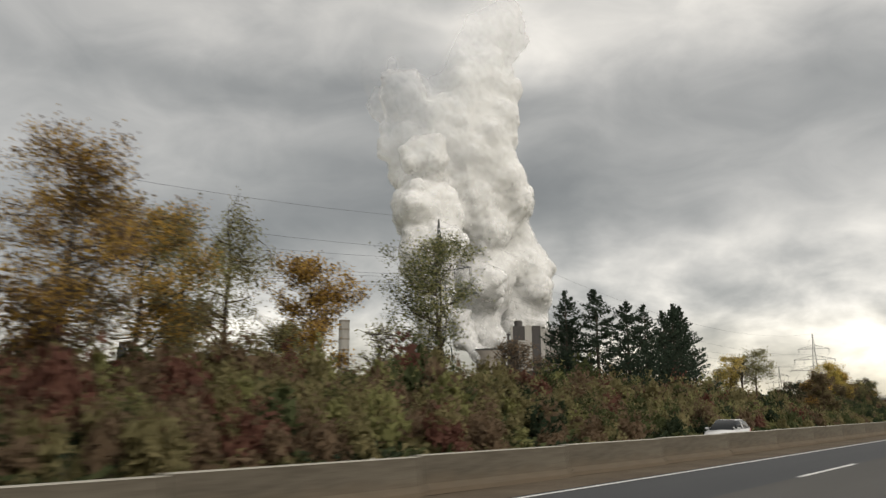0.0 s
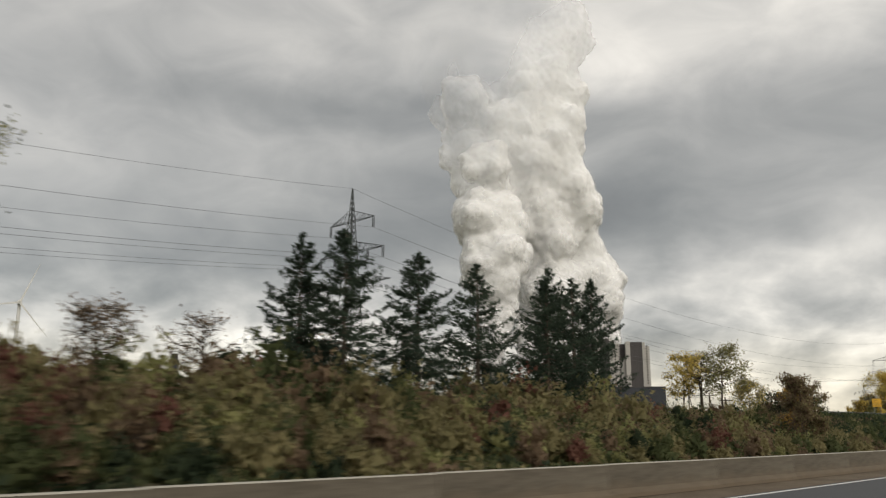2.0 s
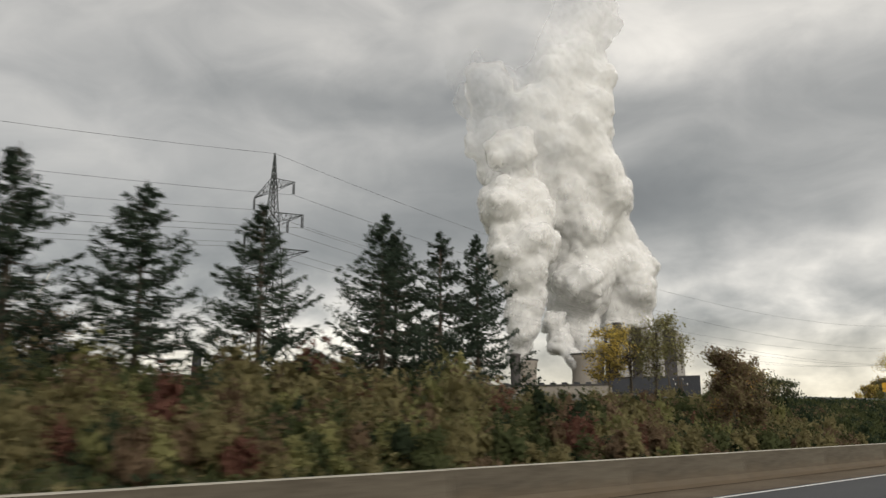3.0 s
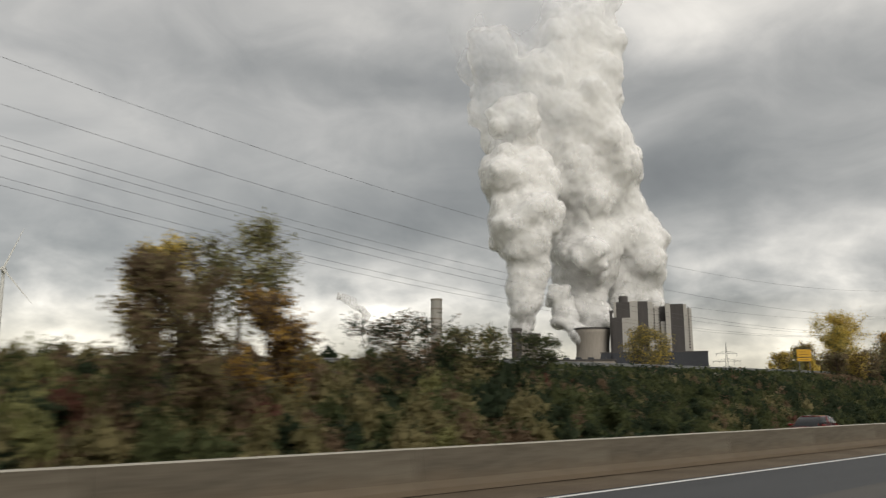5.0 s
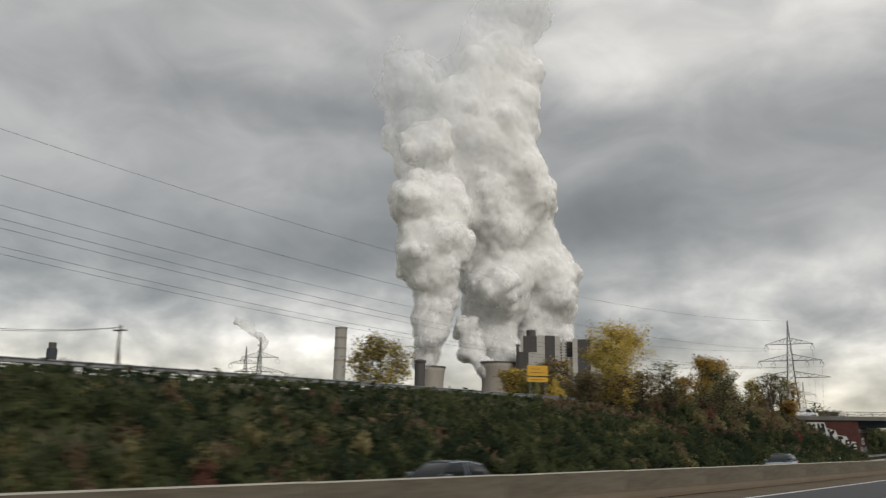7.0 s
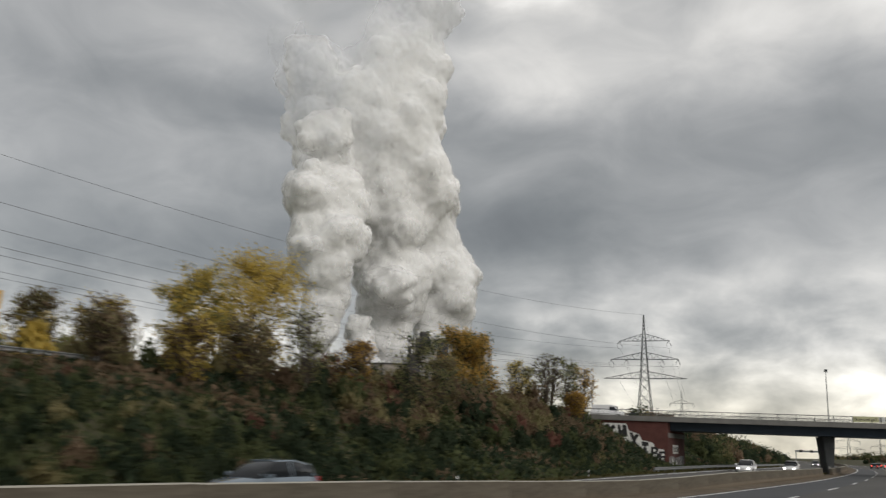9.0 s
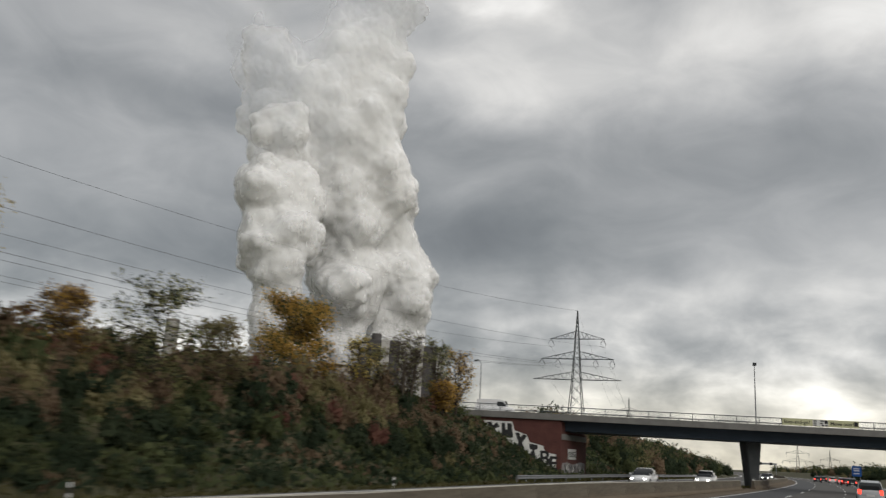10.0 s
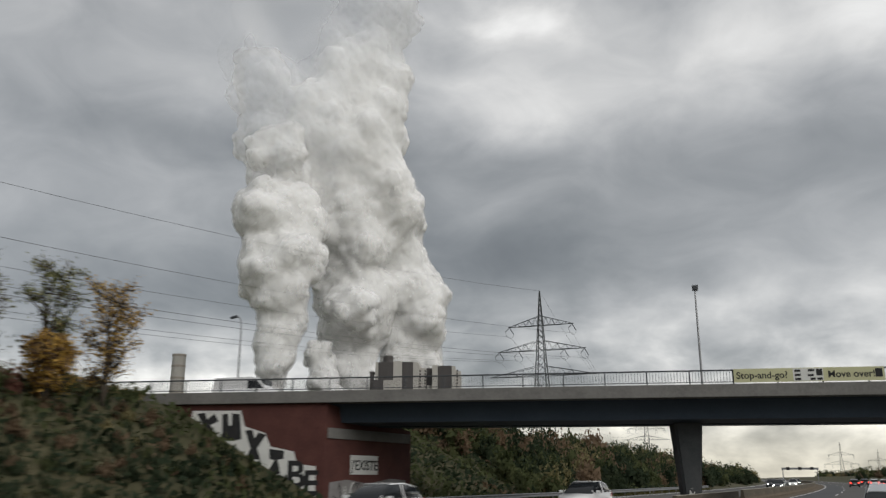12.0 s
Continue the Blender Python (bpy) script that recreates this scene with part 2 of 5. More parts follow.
def lathe(profile, n=24, cx=0.0, cy=0.0, bm=None):
    bm = bm or bmesh.new()
    rings = [[bm.verts.new((cx + r * math.cos(2 * math.pi * i / n), cy + r * math.sin(2 * math.pi * i / n), z)) for i in range(n)] for r, z in profile]
    for a, b in zip(rings, rings[1:]):
        for i in range(n):
            j = (i + 1) % n
            bm.faces.new((a[i], a[j], b[j], b[i]))
    bm.faces.new(rings[0][::-1])
    bm.faces.new(rings[-1])
    return bm


def tubes(runs, sides=5):
    """Tapered tubes as arrays: runs of (points, radii)."""
    verts, faces = [], []
    for pts, rad in runs:
        base = len(verts)
        pts = [Vector(p) for p in pts]
        for i, p in enumerate(pts):
            d = (pts[min(i + 1, len(pts) - 1)] - pts[max(i - 1, 0)]).normalized()
            a = d.cross(Vector((0.31, 0.17, 0.94)) if abs(d.z) < 0.9 else Vector((1, 0, 0))).normalized()
            b = d.cross(a)
            for s in range(sides):
                q = 2 * math.pi * s / sides
                verts.append(tuple(p + (a * math.cos(q) + b * math.sin(q)) * rad[i]))
        for i in range(len(pts) - 1):
            for s in range(sides):
                t = (s + 1) % sides
                faces.append((base + i * sides + s, base + i * sides + t, base + (i + 1) * sides + t, base + (i + 1) * sides + s))
        faces.append(tuple(base + s for s in range(sides))[::-1])
        faces.append(tuple(base + (len(pts) - 1) * sides + s for s in range(sides)))
    return verts, faces


def leaves_at(points, size, rng, droop=0.0, slim=0.6, simple=False):
    """One leaf spray at each point, bent in two or a plain triangle; arrays of corners and faces."""
    p = np.asarray(points, dtype=float)
    n = len(p)
    a = rng.normal(size=(n, 3))
    a[:, 2] -= droop
    a /= np.linalg.norm(a, axis=1)[:, None]
    b = np.cross(a, rng.normal(size=(n, 3)))
    b /= np.linalg.norm(b, axis=1)[:, None]
    c = np.cross(a, b)
    s = size * rng.uniform(0.55, 1.35, size=(n, 1))
    if simple:
        v = np.stack([p - a * s, p + a * s * 0.6 + b * s * slim, p + a * s * 0.6 - b * s * slim], axis=1).reshape(-1, 3)
        return v, np.arange(3 * n).reshape(n, 3)
    v = np.stack([p - a * s, p + b * s * slim + c * s * 0.25, p + a * s, p - b * s * slim + c * s * 0.25], axis=1).reshape(-1, 3)
    f = np.arange(4 * n).reshape(n, 4)
    return v, f


def mesh_np(name, verts, quads, mats, slots=None, lean=None):
    """A mesh from arrays; lean: a normal for each corner, so that foliage shades as one rounded mass."""
    me = bpy.data.meshes.new(name)
    n, (f, c) = len(verts), np.shape(quads)
    if lean is not None:
        # wind each leaf so that its face looks the way it leans
        q, p, lean = np.array(quads), np.asarray(verts, dtype=float), np.asarray(lean)
        g = np.cross(p[q[:, 1]] - p[q[:, 0]], p[q[:, 2]] - p[q[:, 0]])
        back = (g * lean[q[:, 0]]).sum(axis=1) < 0
        q[back] = q[back][:, ::-1]
        quads = q
    me.vertices.add(n)
    me.vertices.foreach_set("co", np.asarray(verts, dtype=np.float32).ravel())
    me.loops.add(c * f)
    me.loops.foreach_set("vertex_index", np.asarray(quads, dtype=np.int32).ravel())
    me.polygons.add(f)
    me.polygons.foreach_set("loop_start", np.arange(0, c * f, c, dtype=np.int32))
    for m in mats:
        me.materials.append(m)
    if slots is not None:
        me.polygons.foreach_set("material_index", np.asarray(slots, dtype=np.int32))
    me.update(calc_edges=True)
    if lean is not None:
        at = me.attributes.new("custom_normal", "FLOAT_VECTOR", "POINT")
        at.data.foreach_set("vector", np.asarray(lean, dtype=np.float32).ravel())
        me.update()
    return me


def lean_of(points, centres, rng, per, loose=0.16, lift=0.4):
    """Normals that point away from the centres and up a little, per corner of each leaf."""
    d = np.asarray(points, dtype=float) - centres
    d /= np.linalg.norm(d, axis=1)[:, None] + 1e-6
    d[:, 2] += lift
    d += rng.normal(size=d.shape) * loose
    d /= np.linalg.norm(d, axis=1)[:, None] + 1e-6
    return np.repeat(d, per, axis=0)


# ---- plan of the motorway ----
def mid(y):
    """x of the driven line at y: a long left-hand bend, straight again far ahead."""
    y1 = min(y, 600.0)
    return -0.00028062 * y1 * y1 + 0.0499 * y1 - 0.161 - (y - y1) * 0.287


def grade(y):
    yy = min(max(y, -30.0), 300.0)
    return 5.42e-08 * yy ** 3 - 3.53e-05 * yy ** 2 + 0.00564 * yy - 0.06


def level(table, y):
    return float(np.interp(y, [a for a, _ in table], [b for _, b in table]))


CREST = [(-200, 3.0), (60, 3.3), (130, 3.2), (175, 4.4), (215, 4.9), (260, 5.4), (300, 5.9), (335, 6.05), (348, 5.8), (385, 4.4), (450, 3.8), (600, 2.6), (800, 1.5), (1200, 0.5)]
TOE = -25.8
FOOT = [(265, -25.8), (312, -28.8), (345, -29.5), (375, -25.8)]
HEAD = [(265, -42.5), (312, -39.3), (345, -39.5), (375, -42.5)]


DIP = [(-200, 0.8), (80, 0.8), (150, 1.1), (205, 1.1), (245, 0.85), (300, 0.2), (330, 0.0)]


def dip(o, y):
    """The oncoming carriageway falls away from the median."""
    return level(DIP, y) * min(1.0, max(0.0, (-11.6 - o) / 14.0))


def bank(o, y):
    """Height of the open ground at an offset o from the driven line."""
    h = level(CREST, y)
    foot = level(FOOT, y)
    if o < foot:
        f = min(1.0, (foot - o) / (foot - level(HEAD, y)))
        z = h * (f ** 1.15 if f < 1 else 1.0)
        if o < -70:
            z += (min(-70 - o, 900) / 900) * -2.0
        return z + (grade(y) - dip(o, y)) * max(0.0, 1 - f)
    if o > 13.0:
        return min(1.0, (o - 13.0) / 10.0) * 2.6 + grade(y) * 0.0
    return grade(y) - 0.06 - dip(o, y)


STATIONS = [-300, -220, -160, -120, -90, -60, -40] + list(range(-30, 470, 6)) + list(range(480, 800, 20)) + [850, 950, 1100, 1350, 1700, 2200, 3000, 4300]
OFFSETS = [-4200, -2600, -1500, -900, -500, -300, -200, -130, -95, -75, -62, -54, -48, -45, -42.5, -40, -37.5, -35, -32.5, -30, -28, -26.6, -25.8, -24.5, -12.6, -11.5, -10.2, 5.6, 8, 10.5, 13, 16, 19, 23, 30, 50, 100, 300, 900, 2500]


def sheet(stations, offsets, height, jitter=0.0):
    verts, faces = [], []
    n = len(offsets)
    for y in stations:
        for o in offsets:
            x = mid(y) + o
            z = height(o, y)
            if jitter and o < TOE and o > -80:
                z += jitter * (noise.noise((x * 0.25, y * 0.25, 3)) + 0.5 * noise.noise((x * 0.8, y * 0.8, 9)))
            verts.append((x, y, z))
    for i in range(len(stations) - 1):
        for j in range(n - 1):
            faces.append((i * n + j, i * n + j + 1, (i + 1) * n + j + 1, (i + 1) * n + j))
    return verts, faces


def strip(name, o0, o1, y0, y1, z, mat, step=6.0, thick=0.0):
    """A ribbon along the road between two offsets."""
    ys = [y0 + i * (y1 - y0) / max(1, round((y1 - y0) / step)) for i in range(max(1, round((y1 - y0) / step)) + 1)]
    v, f = [], []
    for y in ys:
        v += [(mid(y) + o0, y, grade(y) + z - dip(o0, y)), (mid(y) + o1, y, grade(y) + z - dip(o1, y))]
    for i in range(len(ys) - 1):
        f.append((2 * i, 2 * i + 1, 2 * i + 3, 2 * i + 2))
    return mesh_of(name, v, f, [mat])


gv, gf = sheet(STATIONS, OFFSETS, bank, 0.25)
ground_me = mesh_of("ground", gv, gf, [soil, field])
nn = len(OFFSETS) - 1
ground_me.polygons.foreach_set("material_index", np.array([1 if (OFFSETS[j] < -130 or OFFSETS[j] > 60) else 0 for i in range(len(STATIONS) - 1) for j in range(nn)], dtype=np.int32))
ground_me.polygons.foreach_set("use_smooth", np.ones(len(ground_me.polygons), dtype=bool))
ground = tagged(new("ground", ground_me), "open ground with a planted roadside bank and far fields", "ground", kind="structure")

road = tagged(new("road", strip("road", -10.2, -6.35, -200, 1300, 0.0, asphalt_dark)), "dark asphalt overtaking lane beside the median", "road", kind="structure")
road_b = tagged(new("road", strip("road", -6.35, 5.6, -200, 1300, 0.0, asphalt_pale)), "paler worn asphalt lanes of the motorway", "road", kind="structure")
road_c = tagged(new("road", strip("road", -24.4, -12.6, -200, 1300, 0.0, asphalt_pale)), "asphalt carriageway behind the concrete barrier", "road", kind="structure")


def line_marks(o, w, y0, y1, dash=0.0, gap=0.0, name="road_marking"):
    if not dash:
        ob = new(name, strip(name, o - w / 2, o + w / 2, y0, y1, 0.006, paint_white))
        return tagged(ob, "white painted edge line on the asphalt", "road marking", kind="structure")
    made = []
    y = y0
    while y < y1:
        ob = new("lane_dash", strip("lane_dash", o - w / 2, o + w / 2, y, y + dash, 0.006, paint_white, 3.0))
        made.append(tagged(ob, "white painted lane dash on the asphalt", "road marking", "lane dashes", kind="structure"))
        y += dash + gap
    return made


line_marks(-9.45, 0.14, -60, 1200)
line_marks(-6.35, 0.15, 4.7, 620, 6.0, 12.0)
line_marks(-2.6, 0.15, 10.7, 620, 6.0, 12.0)
line_marks(1.3, 0.3, -60, 1200)
line_marks(-13.2, 0.22, -60, 1200)
line_marks(-16.9, 0.15, 2, 620, 6.0, 12.0)
line_marks(-23.4, 0.3, -60, 1200)

for o0, o1 in ((-12.6, -11.6), (-11.6, -9.66)):
    tagged(new("median", strip("median", o0, o1, -200, 1300, 0.006, dirt)), "bare brown dirt strip along the median", "median", kind="structure")


# ---- median barrier: precast lengths, stepped foot ----
def barrier_length():
    th = thing("concrete_barrier", "weathered concrete median barrier with a pale top edge", "barrier", "median barrier lengths")
    prof = [(-0.27, 0.0), (0.27, 0.0), (0.25, 0.10), (0.15, 0.22), (0.10, 0.79), (-0.10, 0.79), (-0.15, 0.22), (-0.25, 0.10)]
    part("body", prism(prof, 0.0, 5.97), barrier_mat, th)
    # thin top strip, paler than the body
    cap = part("cap", prism([(-0.105, 0.0), (0.105, 0.0), (0.09, 0.018), (-0.09, 0.018)], 0.0, 5.97), cap_mat, th, "pale concrete top edge")
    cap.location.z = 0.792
    return th


first = barrier_length()


def along(o, y, z=0.0):
    """A pose on the road at offset o, turned with the bend."""
    a = math.degrees(math.atan2(mid(y + 1) - mid(y - 1), 2.0))
    return pose(mid(y) + o, y, grade(y) - dip(o, y) + z, 0, 0, -a)


spots = [(-11.5, y) for y in np.arange(-46, 326, 6.0)] + [(-10.9, y) for y in np.arange(332, 350, 6.0)] + [(-11.5, y) for y in np.arange(356, 620, 6.0)]


def sunk(y):
    """The barrier has settled a little along one stretch."""
    return 0.26 * math.exp(-((y - 254.0) / 15.0) ** 2)


def seat(o, y):
    return along(o, y, 0.02 - sunk(y)) @ pose(0, 0, 0, math.degrees(math.atan2(sunk(y) - sunk(y + 6), 6.0)), 0, 0)


first.matrix_world = seat(*spots[0])
for o, y in spots[1:]:
    copy_thing(first, seat(o, y))


# ---- overpass ----
SKEW = 26.0
BR = pose(-43.67, 326.2, 0.0, 0, 0, SKEW)   # near corner of the abutment; x along the deck, y across it
bridge = thing("overpass", "concrete road overpass with dark girder and red abutment", "bridge", m=BR)
U0, U1, WD = -16.0, 62.0, 9.8
part("deck_slab", box(U0, U1, 0.02, WD, 5.78, 6.12), concrete, bridge)
part("fascia", box(U0, U1, -0.22, 0.22, 5.74, 6.42, 0.03), concrete, bridge, "pale weathered concrete edge beam")
part("fascia", box(U0, U1, WD - 0.22, WD + 0.22, 5.74, 6.42, 0.03), concrete, bridge)
part("carriageway", box(U0, U1, 1.4, WD - 1.4, 6.124, 6.2), asphalt_pale, bridge, "asphalt surface of the overpass")
part("footway", box(U0, U1, 0.23, 1.39, 6.124, 6.3), concrete, bridge)
g1 = part("girder", prism([(1.2, 5.78), (1.5, 4.70), (4.3, 4.62), (4.3, 5.78)], U0 + 15.8, 47.0), girder_mat, bridge, "dark blue-grey painted girder")
g2 = part("girder", prism([(5.3, 5.78), (5.3, 4.62), (8.1, 4.70), (8.4, 5.78)], U0 + 15.8, 47.0), girder_mat, bridge, "dark blue-grey painted girder")
for ob in (g1, g2):
    # the outline is drawn along y: turn it to run along the deck
    ob.matrix_local = Matrix(((0, 1, 0, 0), (1, 0, 0, 0), (0, 0, 1, 0), (0, 0, 0, 1)))
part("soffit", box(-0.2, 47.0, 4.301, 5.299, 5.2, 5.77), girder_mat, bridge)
# pier: flared wall column in the median
pb = bmesh.new()
lo = [(20.12, 3.6), (20.92, 3.6), (20.92, 6.3), (20.12, 6.3)]
hi = [(19.72, 3.2), (21.28, 3.2), (21.28, 6.7), (19.72, 6.7)]
pa = [pb.verts.new((x, y, -0.3)) for x, y in lo]
pc = [pb.verts.new((x, y, 4.62)) for x, y in hi]
pb.faces.new(pa[::-1]), pb.faces.new(pc)
for i in range(4):
    pb.faces.new((pa[i], pa[(i + 1) % 4], pc[(i + 1) % 4], pc[i]))
bmesh.ops.bevel(pb, geom=[e for e in pb.edges if abs(e.verts[0].co.z - e.verts[1].co.z) > 1], offset=0.12, segments=3, affect="EDGES")
part("pier", pb, pier_shaded_mat, bridge, "weathered concrete pier in the median, coloured dark as in shade")
part("bearing", box(20.0, 21.0, 3.4, 4.2, 4.60, 4.70), rail_paint, bridge)
# abutment: wing wall facing the traffic, front wall beside the road
ab = bmesh.new()
ca, sa_ = math.cos(math.radians(97.8 - SKEW)), math.sin(math.radians(97.8 - SKEW))
foot = [(-14.0, 0.06), (0.0, 0.06), (9.6 * ca, 0.06 + 9.6 * sa_), (-14.0, 0.06 + 9.6 * sa_)]
a1 = [ab.verts.new((x, y, -0.5)) for x, y in foot]
a2 = [ab.verts.new((x, y, 5.735)) for x, y in foot[:1]] + [ab.verts.new((foot[1][0], foot[1][1], 5.735)), ab.verts.new((foot[2][0], foot[2][1], 4.55)), ab.verts.new((foot[3][0], foot[3][1], 4.55))]
a2[1].co.z = 5.735
ab.faces.new(a1[::-1])
for i in range(4):
    ab.faces.new((a1[i], a1[(i + 1) % 4], a2[(i + 1) % 4], a2[i]))
ab.faces.new(a2)
bmesh.ops.recalc_face_normals(ab, faces=ab.faces[:])
part("abutment", ab, red_wall, bridge, "dark red painted abutment wall with graffiti")
rb = box(46.0, 60.0, 0.1, 9.5, -0.5, 5.7)
part("abutment", rb, red_wall, bridge)
FRONT = pose(0.02, 0.1, 0, 0, 0, 97.8 - SKEW)   # x runs along the front wall, y into the abutment
shelf = part("bearing_shelf", box(0.15, 9.3, -0.10, 0.5, 3.75, 4.35, 0.02), concrete, bridge, "pale concrete bearing shelf")
shelf.matrix_local = FRONT


def railing(w, name):
    th = thing(name, "dark steel parapet railing with slim upright bars", "railing", "overpass railings", m=BR)
    u = U0 + 0.4
    part("handrail", box(U0, U1, w - 0.04, w + 0.04, 7.12, 7.20, 0.015), rail_paint, th)
    part("lower_rail", box(U0, U1, w - 0.02, w + 0.02, 6.52, 6.56), rail_paint, th)
    me_p = None
    stuff_v, stuff_f = [], []
    while u < U1 - 0.3:
        if me_p is None:
            p0 = part("post", box(-0.035, 0.035, -0.035, 0.035, 6.42, 7.12), rail_paint, th)
            me_p = p0.data
        else:
            p0 = new("post", me_p)
            p0.parent = th
        p0.location = (u, w, 0)
        for i in range(1, 14):
            b = u + i * 2.25 / 14
            k = len(stuff_v)
            stuff_v += [(b + dx, w + dy, z) for z in (6.56, 7.12) for dx, dy in ((-0.009, -0.009), (0.009, -0.009), (0.009, 0.009), (-0.009, 0.009))]
            stuff_f += [(k, k + 1, k + 5, k + 4), (k + 1, k + 2, k + 6, k + 5), (k + 2, k + 3, k + 7, k + 6), (k + 3, k, k + 4, k + 7)]
        u += 2.25
    tagged(part("bar_infill", mesh_of("bar_infill", stuff_v, stuff_f, [rail_paint]), None, th), kind="stuff")
    return th


railing(0.0, "railing")
railing(WD, "railing")


# ---- power station ----
def at_plant(u, w, z=0.0, turn=33.0):
    """A spot in the plant's own plan: u along its front, w behind it."""
    a = math.radians(33.0)
    return pose(-584.4 + u * math.cos(a) - w * math.sin(a), 972.0 + u * math.sin(a) + w * math.cos(a), z, 0, 0, turn)


boiler = thing("boiler_house", "tall boiler house of dark cladding between pale concrete pilasters", "power station", m=at_plant(0, 0))
G0 = -4.0


def block(name, u0, u1, w0, w1, z1, mat, label="", z0=G0):
    return part(name, box(u0, u1, w0, w1, z0, z1), mat, boiler, label)


def seamed(name, u0, u1, w0, w1, z1, mat, pitch=2.3, label="", z0=G0):
    """A clad block with standing seams on its front and its outer side."""
    ob = block(name, u0, u1, w0, w1, z1, mat, label, z0)
    for i in range(1, int((u1 - u0) / pitch)):
        x = u0 + i * (u1 - u0) / int((u1 - u0) / pitch)
        part("seam", box(x - 0.12, x + 0.12, w0 - 0.25, w0 - 0.01, z0, z1 - 0.3), mat, ob)
    return ob


seamed("cladding_panel", -9.2, 7.0, 1.2, 60, 121.6, plant_dark, label="dark brown-grey metal cladding")
block("pilaster", -12.4, -9.4, 0.5, 8, 121.9, plant_pale, "pale concrete pilaster")
block("pilaster", 7.1, 16.5, 0, 60, 122.4, plant_pale, "pale concrete pilaster")
seamed("cladding_panel", 16.6, 28.5, 0.8, 60, 121.9, plant_dark)
block("pilaster", 28.6, 34.3, 0, 62, 121.2, plant_pale, "pale concrete pilaster")
block("stair_tower", -2.5, 9.5, -6, 1.1, 101.4, plant_pale, "pale concrete lift shaft")
seamed("side_block", -14.2, -2.6, -6, 40, 101.8, plant_dark)
block("gantry_box", -17.3, -14.3, -4, 8, 109.2, plant_dark)
block("gantry_cap", -18.0, -13.0, -4.5, 8.5, 111.0, plant_dark, z0=109.25)
block("pilaster", 34.4, 42.2, 6, 30, 115.6, plant_pale)
block("cladding_panel", 38.9, 49.0, 14, 60, 116.4, plant_dark)
block("pilaster", 43.3, 49.0, 5, 13.9, 97.0, plant_pale)
block("pilaster", 49.2, 55.0, 0, 60, 118.2, plant_pale)
seamed("cladding_panel", 55.1, 70.2, 0.8, 60, 117.5, plant_dark)
block("pilaster", 70.3, 73.8, 0, 62, 117.0, plant_pale)
block("pilaster", 73.9, 79.7, 4, 30, 112.0, plant_pale)
annex = seamed("annex", -28.0, 94.0, -30, -9.1, 57.5, plant_blue, 4.0, "low dark annex in front of the boiler house")
part("cornice", box(-28.4, 94.4, -30.4, -8.9, 57.55, 58.6), plant_dark, annex)
block("silo_block", -14.0, 10.0, -34, -30.3, 56.0, plant_blue, "blue-grey lower block")
block("hall_front", 14.0, 60.0, -58, -30.4, 36.0, plant_pale, "pale low hall")
for i in range(5):
    block("louvre", 15.0, 59.0, -58.6, -58.05, 23.5 + i * 2.4, plant_blue, z0=22.0 + i * 2.4)
for i in range(15):
    z = 64.0 + i * 3.4
    for u, w in ((35.0, 5.6), (40.5, 5.6), (75.2, 3.6)):
        block("window", u, u + 1.7, w, w + 0.38, z + 1.7, plant_dark, z0=z)
stub = lathe([(5.6, 121.6), (5.6, 128.0), (6.1, 128.0), (6.1, 129.0), (5.4, 129.0), (5.4, 131.0)], 20, -0.9, 20)
part("roof_stack", stub, plant_dark, boiler, "short dark roof stack")

chimney = thing("chimney", "tall pale grey concrete chimney with faint bands", "chimney", m=pose(-836.0, 889.7, 0))
part("shaft", lathe([(8.6, G0), (8.0, 60), (7.8, 138.5)], 28), plant_pale, chimney, smooth=False)
part("rim", lathe([(7.9, 138.5), (8.2, 138.6), (8.2, 141.3), (7.0, 141.3)], 28), tower_mat, chimney, "darker chimney rim")
for z in (96, 112, 126):
    part("band", lathe([(8.0, z), (8.15, z + 0.2), (8.15, z + 2.2), (8.0, z + 2.4)], 28), tower_mat, chimney)
chimney_b = thing("chimney", "slim blue-grey steel chimney with a cap", "chimney", m=pose(-774.7, 491.0, 0))
part("shaft", lathe([(5.2, G0), (4.6, 74)], 18), plant_blue, chimney_b)
part("rim", lathe([(3.4, 74), (3.4, 79.5)], 18), plant_dark, chimney_b)


def cooling_tower(r, h, m, label):
    th = thing("cooling_tower", label, "cooling tower", "cooling towers", m=m)
    prof = []
    for i in range(15):
        f = i / 14
        w = r * (0.80 + 0.95 * max(0.0, 0.72 - f) ** 1.7 + 0.9 * max(0.0, f - 0.72) ** 1.6)
        prof.append((w, G0 + 8 + f * (h - G0 - 8)))
    top = prof[-1]
    shell = prof + [(top[0] - 0.8, top[1]), (top[0] - 1.2, top[1] - 6)]
    part("shell", lathe(shell, 48), tower_mat, th, smooth=True)
    part("rim", lathe([(top[0] + 0.05, top[1] - 1.6), (top[0] + 0.5, top[1] - 1.4), (top[0] + 0.5, top[1] + 0.3), (top[0] - 0.4, top[1] + 0.3)], 48), plant_dark, th, "darker rim ring")
    n = 28
    r0 = prof[0][0]
    runs = []
    for i in range(n):
        a, b = 2 * math.pi * i / n, 2 * math.pi * (i + 0.5) / n
        runs.append((((r0 + 2) * math.cos(a), (r0 + 2) * math.sin(a), G0), (r0 * math.cos(b), r0 * math.sin(b), G0 + 8.2)))
    v, f = tubes([(p, (0.5, 0.5)) for p in runs], 4)
    part("strut_ring", mesh_of("strut_ring", v, f, [tower_mat]), None, th)
    return th


